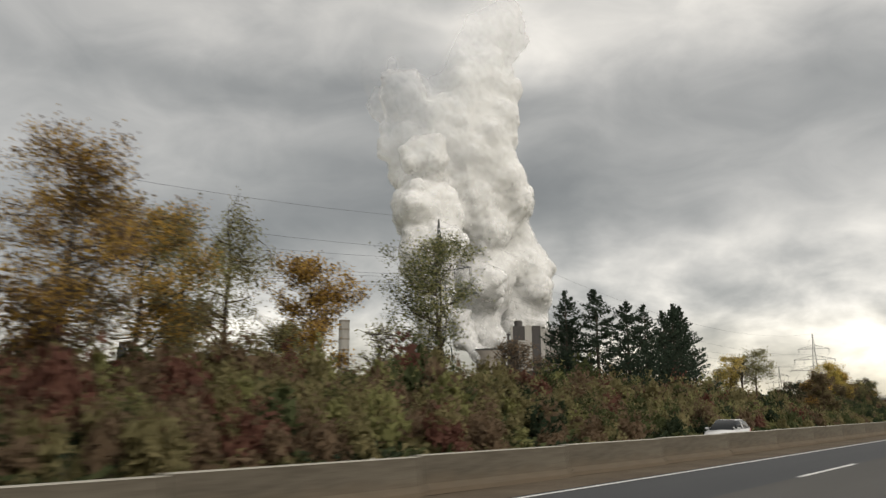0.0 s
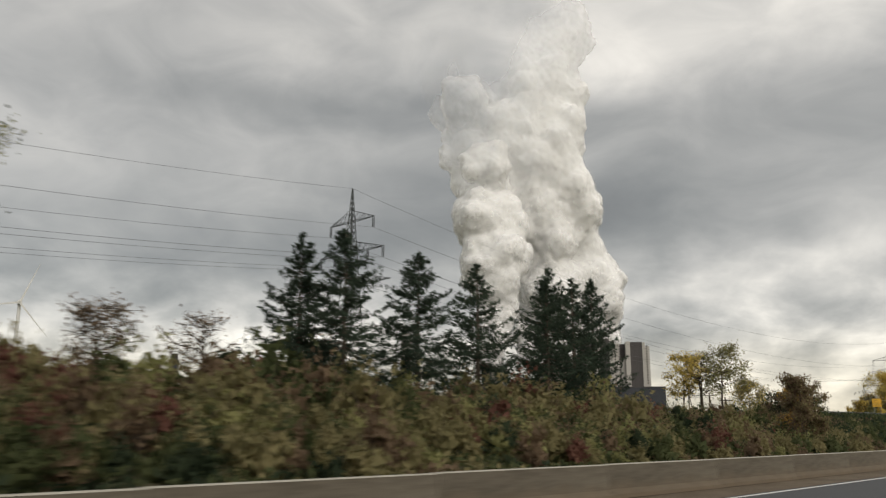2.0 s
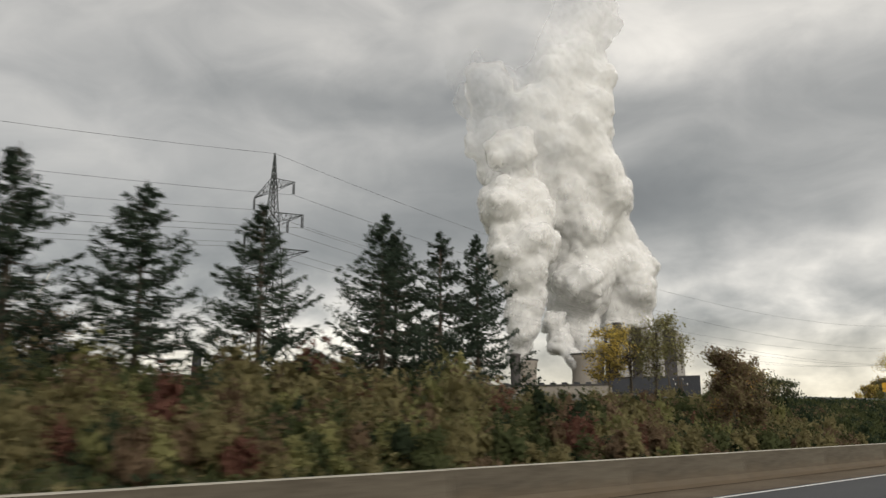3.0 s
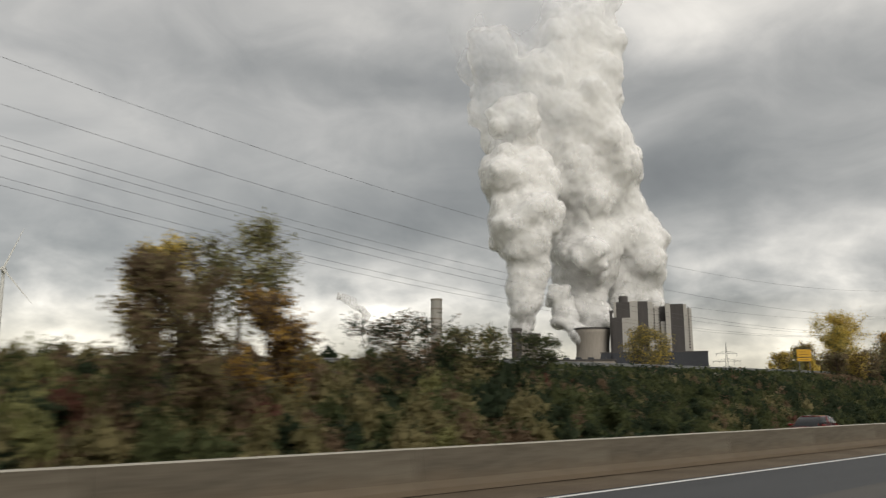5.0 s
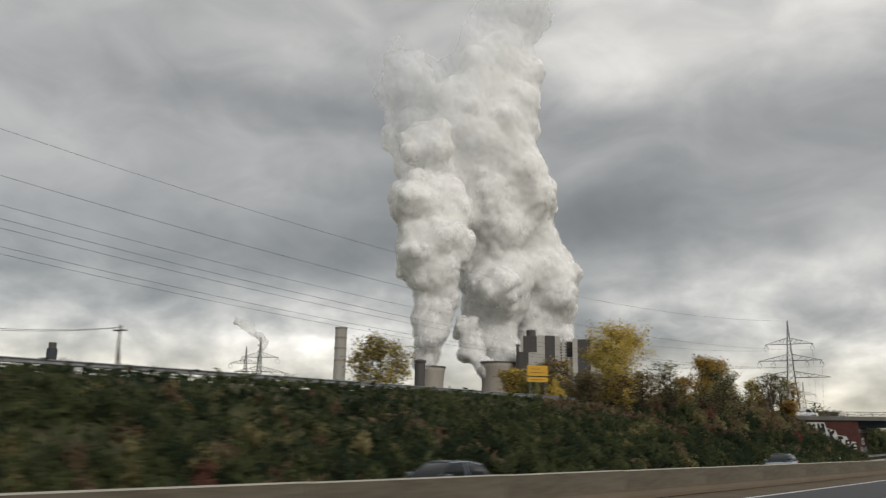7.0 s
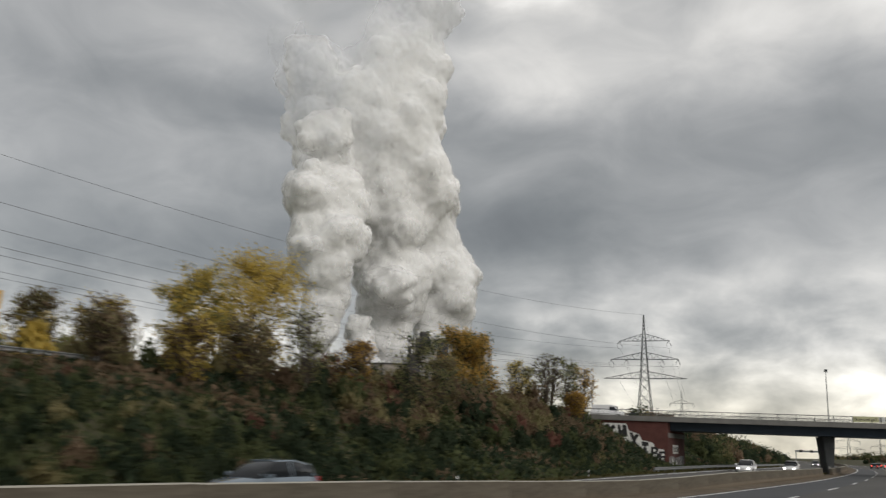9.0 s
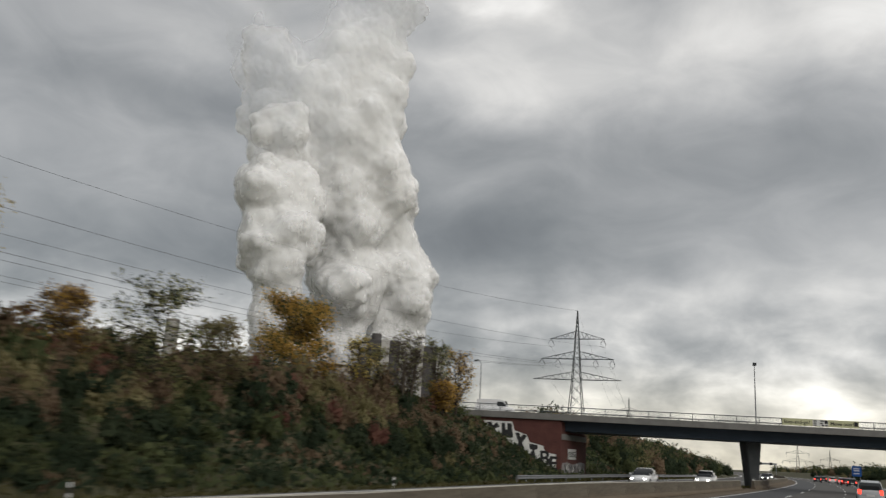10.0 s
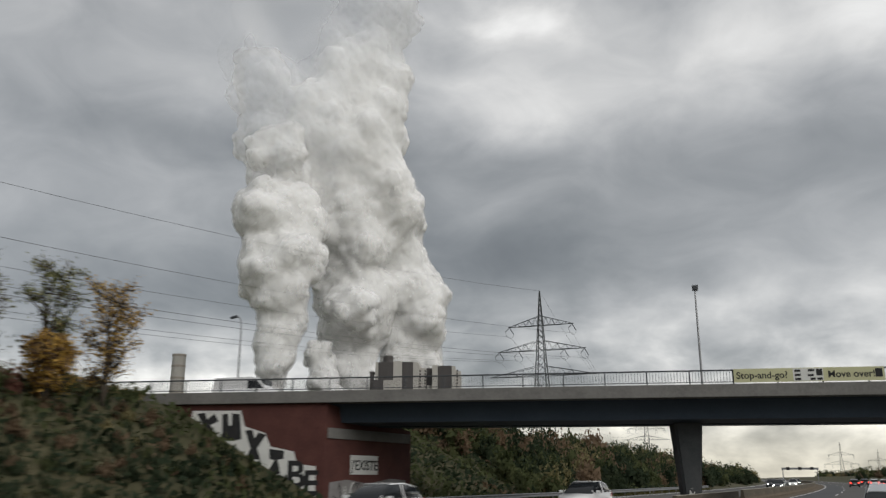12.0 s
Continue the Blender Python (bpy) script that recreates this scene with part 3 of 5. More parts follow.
cooling_tower(20.5, 84.0, at_plant(-122.0, 0), "beige concrete cooling tower under a steam plume")
cooling_tower(25.5, 91.0, at_plant(-40.5, 20), "broad beige concrete cooling tower under a steam plume")
cooling_tower(20.0, 84.0, at_plant(50.0, 150), "concrete cooling tower hidden behind the boiler house")
flue = thing("flue_tower", "dark round stair tower beside the cooling tower", "tower", m=at_plant(-128.8, -30))
part("shaft", lathe([(6.2, G0), (6.2, 86.0)], 20), plant_dark, flue)
part("head", lathe([(6.3, 86.0), (7.2, 86.8), (7.2, 89.0), (5.0, 89.4), (4.2, 90.0)], 20), plant_dark, flue)
low_hall = thing("works_hall", "long low pale works halls in front of the towers", "hall", m=at_plant(-70, -60))
part("wall", box(-75, 60, -25, 15, G0, 46), tower_mat, low_hall)
part("roof", box(-76, 61, -26, 16, 46.05, 48), plant_dark, low_hall)
for i in range(9):
    part("roof_vent", box(-68 + i * 14, -62 + i * 14, -18, 4, 48.05, 50.5), plant_blue, low_hall)


# ---- steam ----
def steam_material(name, cover, fade_from, fade_to, patch=0.012, ragged=0.0, soft=True):
    """White droplets that scatter light deep inside; cover: how much of the view each skin hides."""
    m = bpy.data.materials.new(name)
    m.use_nodes = True
    k = Net(m.node_tree)
    b = m.node_tree.nodes["Principled BSDF"]
    pos = k.node("ShaderNodeNewGeometry").outputs["Position"]
    z = k.node("ShaderNodeSeparateXYZ", i0=pos).outputs[2]
    fog = k.noise(pos, 0.012, 3.0, 0.5)
    k.l.new(k.ramp(fog, [(0.3, (0.86, 0.858, 0.852)), (0.7, (0.92, 0.918, 0.912))]), b.inputs["Base Color"])
    b.inputs["Roughness"].default_value, b.inputs["Specular IOR Level"].default_value = 1.0, 0.0
    if soft:
        curl = k.node("ShaderNodeBump", Height=k.noise(pos, 0.10, 6.0, 0.6, 0.4), Strength=0.22, Distance=6.0)
        k.l.new(curl.outputs[0], b.inputs["Normal"])
        b.inputs["Subsurface Weight"].default_value = 1.0
        b.inputs["Subsurface Radius"].default_value = (1.0, 1.0, 1.0)
        b.inputs["Subsurface Scale"].default_value = 60.0
    up = k.node("ShaderNodeMapRange", i0=z, i1=fade_from, i2=fade_to, i3=1.0, i4=0.0).outputs[0]
    up.node.interpolation_type = "SMOOTHSTEP"
    # denser on the downwind side
    side = k.node("ShaderNodeVectorMath", i0=pos, i1=(0.81, 0.59, 0.0))
    side.operation = "DOT_PRODUCT"
    z = k.math("MULTIPLY_ADD", k.math("SUBTRACT", side.outputs[1], 30.0), -0.55, z)
    holes = k.math("SUBTRACT", k.noise(pos, patch, 1.0 if soft else 4.0, 0.5), 0.5)
    if soft:
        # thins out unevenly towards the top
        up.node.inputs[0].default_value = 0.0
        torn = k.math("SUBTRACT", k.noise(pos, 0.022, 2.0, 0.5), 0.5)
        k.l.new(k.math("MULTIPLY_ADD", torn, 120.0, k.math("MULTIPLY_ADD", holes, 240.0, z)), up.node.inputs[0])
        a = up
    else:
        a = k.math("MULTIPLY", k.math("MULTIPLY_ADD", holes, ragged, cover), up)
    k.l.new(k.node("ShaderNodeClamp", i0=a, i1=0.0, i2=1.0).outputs[0], b.inputs["Alpha"])
    return m


steam_dense = steam_material("steam_dense", 1.0, 240.0, 650.0, 0.007)
steam_veil = steam_material("steam_veil", 0.45, 260.0, 420.0, 0.06, 1.2, soft=False)
steam_smoke = steam_material("steam_smoke", 0.22, 400.0, 520.0, 0.04, 0.7, soft=False)
steam_haze = steam_material("steam_haze", 0.22, 260.0, 420.0, 0.06, 1.0, soft=False)


billow = {}
for nm, size in (("sway", 80.0), ("frill", 12.0)):
    billow[nm] = bpy.data.textures.new("billow_" + nm, "CLOUDS")
    billow[nm].noise_scale, billow[nm].noise_depth = size, 4
# round heads with creases between them
for nm, size in (("head", 44.0), ("knob", 19.0), ("bud", 9.0)):
    billow[nm] = bpy.data.textures.new("billow_" + nm, "VORONOI")
    billow[nm].noise_scale, billow[nm].distance_metric = size, "DISTANCE_SQUARED"


def unit_ball():
    bm = bmesh.new()
    bmesh.ops.create_icosphere(bm, subdivisions=2, radius=1.0)
    v = np.array([p.co[:] for p in bm.verts])
    f = np.array([[q.index for q in t.verts] for t in bm.faces])
    bm.free()
    return v, f


BALL_V, BALL_F = unit_ball()


def plume_mesh(name, chains, puffs, seed, spread, top=9999.0, heads=()):
    """Round puffs strung along rising lines."""
    rng = np.random.default_rng(seed)
    V, F = [], []
    c, s = math.cos(radians(36)), math.sin(radians(36))
    for depth, chain in chains:
        for (u0, z0, r0), (u1, z1, r1) in zip(chain, chain[1:] + chain[-1:]):
            for i in range(puffs):
                f = rng.random()
                u, z, r = u0 + (u1 - u0) * f, z0 + (z1 - z0) * f, r0 + (r1 - r0) * f
                # the columns lean together as they rise
                g = min(1.0, max(0.0, (z - 230) / 150))
                deep = depth + (40 - depth) * g * g * (3 - 2 * g)
                if i < 3:
                    # the body of the column
                    uu, ww, zz, rr = u + rng.normal() * 0.10 * r, deep + rng.normal() * 0.10 * r, z, r * 0.74
                else:
                    d = rng.normal(size=3)
                    d /= np.linalg.norm(d)
                    q = r * spread * (0.6 + 0.5 * rng.random())
                    rr = r * rng.uniform(0.34, 0.68)
                    uu, ww, zz = u + d[0] * q, deep + d[1] * q, z + d[2] * q * 0.8
                if zz > top:
                    continue
                F.append(BALL_F + len(V) * len(BALL_V))
                V.append(BALL_V * rr + (-660 + uu * c - ww * s, 960 + uu * s + ww * c, zz))
    # the great heads, each with smaller ones budding from it
    for u, z, r, deep in heads:
        for i in range(13):
            d = rng.normal(size=3)
            d /= np.linalg.norm(d)
            rr, q = (r * 0.92, 0.0) if i == 0 else (r * rng.uniform(0.26, 0.5), r * 0.78)
            uu, ww, zz = u + d[0] * q, deep + d[1] * q, z + d[2] * q
            F.append(BALL_F + len(V) * len(BALL_V))
            V.append(BALL_V * rr + (-660 + uu * c - ww * s, 960 + uu * s + ww * c, zz))
    me = bpy.data.meshes.new(name)
    me.from_pydata(np.concatenate(V).tolist(), [], np.concatenate(F).tolist())
    return me


def skin(name, me, mat, parent, voxel, label, fine=1.0):
    """Fuses the puffs into one skin and gives it billows within billows."""
    me.materials.append(mat)
    ob = tagged(new(name, me), label, kind="stuff")
    ob.parent = parent
    rm = ob.modifiers.new("fuse", "REMESH")
    rm.mode, rm.voxel_size, rm.use_smooth_shade = "VOXEL", voxel, True
    sm = ob.modifiers.new("even", "SMOOTH")
    sm.factor, sm.iterations = 0.5, 24
    for nm, k in (("sway", 26.0), ("head", -5.0), ("knob", -4.6), ("bud", -3.2), ("frill", 4.0)):
        dm = ob.modifiers.new("billow_" + nm, "DISPLACE")
        k *= fine if nm in ("knob", "bud", "frill") else 1.0
        dm.texture, dm.strength, dm.mid_level, dm.texture_coords = billow[nm], k, 0.5 if k > 0 else 0.25, "GLOBAL"
    return ob


# columns: along the front, height, radius
COLUMN_LEE = [(-56, 82, 20), (-55, 117, 22), (-51, 144, 25), (-46, 180, 31), (-45, 207, 36), (-48, 235, 42), (-56, 273, 50), (-64, 300, 52), (-62, 325, 46), (-66, 351, 44), (-80, 378, 46), (-88, 405, 48), (-92, 435, 52), (-96, 480, 56), (-98, 540, 60), (-100, 610, 64), (-104, 690, 66)]
COLUMN_MID = [(20, 92, 24), (16, 129, 34), (18, 159, 42), (22, 189, 46), (20, 220, 50), (16, 259, 52), (17, 299, 52), (12, 329, 52), (8, 364, 48), (-1, 397, 48), (-8, 431, 50), (-12, 480, 54), (-16, 540, 56), (-20, 610, 58), (-26, 690, 60)]
COLUMN_FAR = [(102, 98, 20), (93, 135, 32), (89, 166, 40), (87, 198, 46), (85, 230, 48), (78, 263, 50), (64, 296, 48), (56, 343, 46), (48, 380, 44), (42, 410, 44), (38, 440, 44), (34, 480, 45), (30, 540, 46), (34, 610, 46), (30, 690, 48)]
COLUMNS = [(-40, COLUMN_LEE), (60, COLUMN_MID), (110, COLUMN_FAR)]
# great heads: along the front, height, radius, depth
HEADS = [
    (36, 64, 9, -20), (24, 74, 13, -20), (10, 88, 16, -15), (-4, 108, 19, 0), (-12, 140, 22, 10),
    (-69, 290, 42, -40), (-64, 368, 36, -40), (-68, 222, 36, -40), (72, 328, 37, 100), (102, 230, 33, 110), (98, 180, 34, 110), (30, 287, 48, 60),
    (28, 187, 36, 20), (-6, 225, 30, 60), (-10, 300, 34, 40), (14, 372, 42, 60), (-28, 437, 52, 20), (36, 420, 38, 80), (-96, 470, 44, 0), (2, 515, 54, 40), (46, 520, 36, 60), (-60, 570, 60, 40), (40, 600, 60, 40),
]
SMOKE = [(-60, [(-256, 69, 5), (-260, 93, 7), (-254, 108, 9), (-273, 124, 11), (-288, 134, 10)])]
steam = tagged(new("steam_plume"), "white billowing steam plume rising from the cooling towers", "steam", kind="stuff")
skin("core", plume_mesh("core", COLUMNS, 10, 4, 0.62, 720.0, HEADS), steam_dense, steam, 2.5, "dense white steam")
for lift, mat in ((1.0, steam_veil), (2.4, steam_haze)):
    veil = skin("veil", plume_mesh("veil", COLUMNS, 10, 4, 0.62, 640.0, HEADS), mat, steam, 4.2, "thin steam round the columns", 1.15)
    grow = veil.modifiers.new("grow", "DISPLACE")
    grow.strength, grow.mid_level = lift, 0.0
for seed in (3, 6):
    skin("wisp", plume_mesh("wisp", SMOKE, 9, seed, 0.7), steam_smoke, steam, 2.2, "faint grey steam over low works stacks")


# ---- vegetation ----
def shrub_points(rng, lumps=9, per=44):
    """Leaf spots on the skins of several lumps that make one unit-sized shrub."""
    out, inner, mids = [], [], []
    for i in range(lumps):
        a, r = rng.uniform(0, 2 * math.pi), 0.62 * rng.random() ** 0.6
        c = np.array([r * math.cos(a), r * math.sin(a), rng.uniform(0.25, 0.95) * (1.15 - 0.6 * r)])
        q = rng.uniform(0.26, 0.46)
        d = rng.normal(size=(per, 3))
        d /= np.linalg.norm(d, axis=1)[:, None]
        out.append(c + d * q * rng.uniform(0.7, 1.12, size=(per, 1)))
        inner.append(c + rng.normal(size=(5, 3)) * q * 0.3)
        mids.append(np.repeat([c - (0, 0, 0.15)], per, axis=0))
    p = np.concatenate(out)
    p[:, 2] = np.maximum(p[:, 2], 0.02)
    return p, np.concatenate(inner), np.concatenate(mids)


def shrub_arrays(seed):
    rng = np.random.default_rng(seed)
    p, q, c = shrub_points(rng)
    v1, f1 = leaves_at(p, 0.098, rng, slim=0.8, simple=True)
    v2, f2 = leaves_at(q, 0.24, rng, slim=0.9, simple=True)
    # a few long shoots stand out of the outline
    sh = rng.normal(size=(9, 3)) * (0.35, 0.35, 0.1) + (0, 0, 1.25)
    v3, f3 = leaves_at(np.repeat(sh, 3, axis=0) + rng.normal(size=(27, 3)) * 0.06, 0.08, rng, slim=0.8, simple=True)
    v = np.concatenate([v1, v2, v3])
    f = np.concatenate([f1, f2 + len(v1), f3 + len(v1) + len(v2)])
    spots_ = np.concatenate([p, q, np.repeat(sh, 3, axis=0)])
    n = lean_of(spots_, np.concatenate([c, np.repeat([(0, 0, 0.3)], len(q) + 27, axis=0)]), rng, 3)
    return v, f, n


SHRUBS = [shrub_arrays(100 + i) for i in range(10)]
SHADES = [GREENS, OLIVES, DARKS, RUSTS, REDS, GOLDS, ORANGES, PALES]


def shade_pick(rng, y, o):
    if y < 36:
        w = (8, 24, 2, 42, 15, 0, 0, 9)
    elif y < 50:
        w = (14, 34, 3, 32, 8, 0, 0, 12)
    elif y < 110:
        w = (18, 38, 4, 22, 5, 0, 0, 14)
    elif y < 165:
        w = (24, 36, 14, 18, 3, 0, 0, 5)
    elif y < 262:
        w = (44, 9, 40, 6, 1, 0, 0, 0)
    elif y < 330:
        w = (10, 24, 14, 46, 6, 0, 0, 0) if o < -34 else (22, 10, 50, 16, 2, 0, 0, 0)
    else:
        w = (20, 12, 46, 22, 0, 0, 0, 0)
    w = np.array(w, dtype=float)
    return int(rng.choice(8, p=w / w.sum()))


def shrub_spots():
    """Places and sizes over the bank: x, y, z, radius, height factor, shade."""
    rng = np.random.default_rng(21)
    out = []
    zones = [(6, 168, 980), (168, 262, 900), (262, 330, 560), (352, 470, 320), (470, 700, 170)]
    for y0, y1, n in zones:
        for i in range(n):
            y = rng.uniform(y0, y1)
            f = rng.random()
            o = -26.8 - f * 18.0
            if 322 < y < 352 and o < -30:
                continue
            if y0 == 6:
                r = rng.uniform(0.9, 1.5) + 0.8 * f * rng.random() if y < 122 else rng.uniform(0.85, 1.35) + 0.35 * f
                if y < 135 and f > 0.35 and rng.random() < 0.14:
                    r *= 1.45
            elif y0 == 168:
                o = -26.8 - f * 14.2
                r = rng.uniform(0.6, 1.05) * (1.0 - 0.45 * f)
            elif y0 == 262:
                r = rng.uniform(0.7, 1.2) + 0.7 * f * rng.random()
            else:
                r = rng.uniform(1.2, 2.0) + 0.8 * f * rng.random()
            if 118 < y < 162 and f > 0.55:
                r *= 0.62
            if y0 == 262 and o > -31:
                r *= 0.6
            x = mid(y) + o
            # keep the foot of the graffiti wall clear
            lu = (x + 43.67) * math.cos(radians(SKEW)) + (y - 326.2) * math.sin(radians(SKEW))
            lw = -(x + 43.67) * math.sin(radians(SKEW)) + (y - 326.2) * math.cos(radians(SKEW))
            if -1.5 < lw < 10.5 and lu > -15:
                continue
            if -16 < lw and lu > -16 and y < 340:
                r *= 0.5
            tone = shade_pick(rng, y + rng.normal() * 8, o)
            if y > 205 and o > -32.5 and rng.random() < 0.75:
                tone = int(rng.choice([2, 2, 0]))
            out.append((x, y, bank(o, y) - 0.1, r, rng.uniform(0.95, 1.5), tone, int(rng.integers(10)), rng.uniform(0, 6.28)))
    # taller bushes behind the guard rail on the crest
    for i in range(46):
        y = rng.uniform(241.5, 266)
        o = -44.6 - 7.0 * rng.random()
        out.append((mid(y) + o, y, bank(o, y) - 0.1, rng.uniform(0.9, 1.6), rng.uniform(1.3, 2.0), int(rng.choice([1, 1, 3, 0, 7, 5])), int(rng.integers(10)), rng.uniform(0, 6.28)))
    for i in range(170):
        y = rng.uniform(335, 700)
        o = 15 + rng.random() * 16
        out.append((mid(y) + o, y, bank(o, y) - 0.1, rng.uniform(1.2, 2.4), rng.uniform(0.9, 1.4), shade_pick(rng, 300, o), int(rng.integers(10)), rng.uniform(0, 6.28)))
    return out


spots = shrub_spots()
order = sorted(range(len(spots)), key=lambda i: (not (20 < spots[i][1] < 320), spots[i][3] * -1))
single = set(order[:280])
LABELS = ["dense green roadside shrub on the bank", "olive-green roadside shrub on the bank", "dark green roadside shrub on the bank", "rust-brown autumn shrub on the bank", "red autumn shrub on the bank", "golden autumn shrub on the bank", "orange autumn shrub on the bank", "pale green roadside shrub on the bank"]
shrub_meshes = {}
bulk_v, bulk_f, bulk_s, bulk_n, count = [], [], [], [], 0
stem_me = None
for i, (x, y, z, r, hf, shade, var, turn) in enumerate(spots):
    v, f, nrm = SHRUBS[var]
    if i in single:
        if (var, shade) not in shrub_meshes:
            shrub_meshes[var, shade] = mesh_np("foliage", v, f, [SHADES[shade]], lean=nrm)
        if stem_me is None:
            rngs = np.random.default_rng(5)
            runs = [(((0, 0, -0.05), (dx * 0.3, dy * 0.3, 0.4), (dx, dy, 0.85)), (0.03, 0.022, 0.01)) for dx, dy in rngs.normal(size=(7, 2)) * 0.35]
            sv, sf = tubes(runs, 4)
            stem_me = mesh_of("stems", sv, sf, [bark])
        th = thing("shrub", LABELS[shade], "shrub", "shrubs on the bank", m=Matrix.LocRotScale((x, y, z), Euler((0, 0, turn)), (r, r, r * hf)))
        part("foliage", shrub_meshes[var, shade], None, th)
        part("stem", stem_me, None, th)
        continue
    c, s = math.cos(turn) * r, math.sin(turn) * r
    w = np.empty_like(v)
    w[:, 0], w[:, 1], w[:, 2] = x + v[:, 0] * c - v[:, 1] * s, y + v[:, 0] * s + v[:, 1] * c, z + v[:, 2] * r * hf
    bulk_v.append(w)
    bulk_n.append(np.stack([nrm[:, 0] * math.cos(turn) - nrm[:, 1] * math.sin(turn), nrm[:, 0] * math.sin(turn) + nrm[:, 1] * math.cos(turn), nrm[:, 2]], axis=1))
    bulk_f.append(f + count)
    bulk_s.append(np.full(len(f), shade))
    count += len(v)
tagged(new("shrub_thicket", mesh_np("shrub_thicket", np.concatenate(bulk_v), np.concatenate(bulk_f), SHADES, np.concatenate(bulk_s), np.concatenate(bulk_n))), "mixed autumn thicket of green and rust shrubs covering the bank", "shrubs", kind="stuff")


def low_scrub():
    """Brambles and weeds that close the bank between the shrubs."""
    rng = np.random.default_rng(33)
    n = 76000
    y = rng.uniform(6, 420, n)
    o = -26.0 - 20.0 * rng.random(n)
    pts = np.array([(mid(a) + b, a, bank(b, a) + 0.15) for a, b in zip(y, o)])
    pts[:, 2] += np.abs(rng.normal(size=n)) * 0.22
    lu = (pts[:, 0] + 43.67) * math.cos(radians(SKEW)) + (pts[:, 1] - 326.2) * math.sin(radians(SKEW))
    lw = -(pts[:, 0] + 43.67) * math.sin(radians(SKEW)) + (pts[:, 1] - 326.2) * math.cos(radians(SKEW))
    keep = ~((lw > -0.5) & (lw < 10) & (lu > -15))
    pts = pts[keep]
    v, f = leaves_at(pts, 0.26, rng, slim=0.5)
    patch = np.array([noise.noise((p[0] * 0.12, p[1] * 0.12, 4.0)) for p in pts]) + rng.normal(size=len(pts)) * 0.12
    slots = np.where(patch > 0.25, 3, np.where(patch > 0.02, 1, np.where(patch > -0.25, 0, 2)))
    far = pts[:, 1] > 160
    slots[far] = np.where(patch[far] > 0.42, 3, np.where(patch[far] > -0.1, 2, 0))
    tagged(new("low_scrub", mesh_np("low_scrub", v, f, SHADES, slots, lean_of(pts, pts - (0.35, 0.0, 0.8), rng, 4, 0.5, 0.0))), "low dark bramble and weeds covering the bank", "scrub", kind="stuff")


low_scrub()


def grass_field():
    rng = np.random.default_rng(31)
    n = 26000
    y = rng.uniform(-20, 420, n)
    o = -24.6 - 6.5 * rng.random(n) ** 1.3
    m = rng.random(n) < 0.12
    o[m] = -12.5 + 0.8 * rng.random(m.sum())
    pts = np.array([(mid(a) + b, a, (bank(b, a) if b < -20 else grade(a)) + 0.10) for a, b in zip(y, o)])
    v, f = leaves_at(pts, 0.22, rng, droop=-0.6, slim=0.22)
    tagged(new("verge_grass", mesh_np("verge_grass", v, f, [GRASS], None, lean_of(pts, pts - (0.3, 0.0, 0.8), rng, 4, 0.3, 0.0))), "rough yellow-green grass along the verge", "grass", kind="stuff")


grass_field()


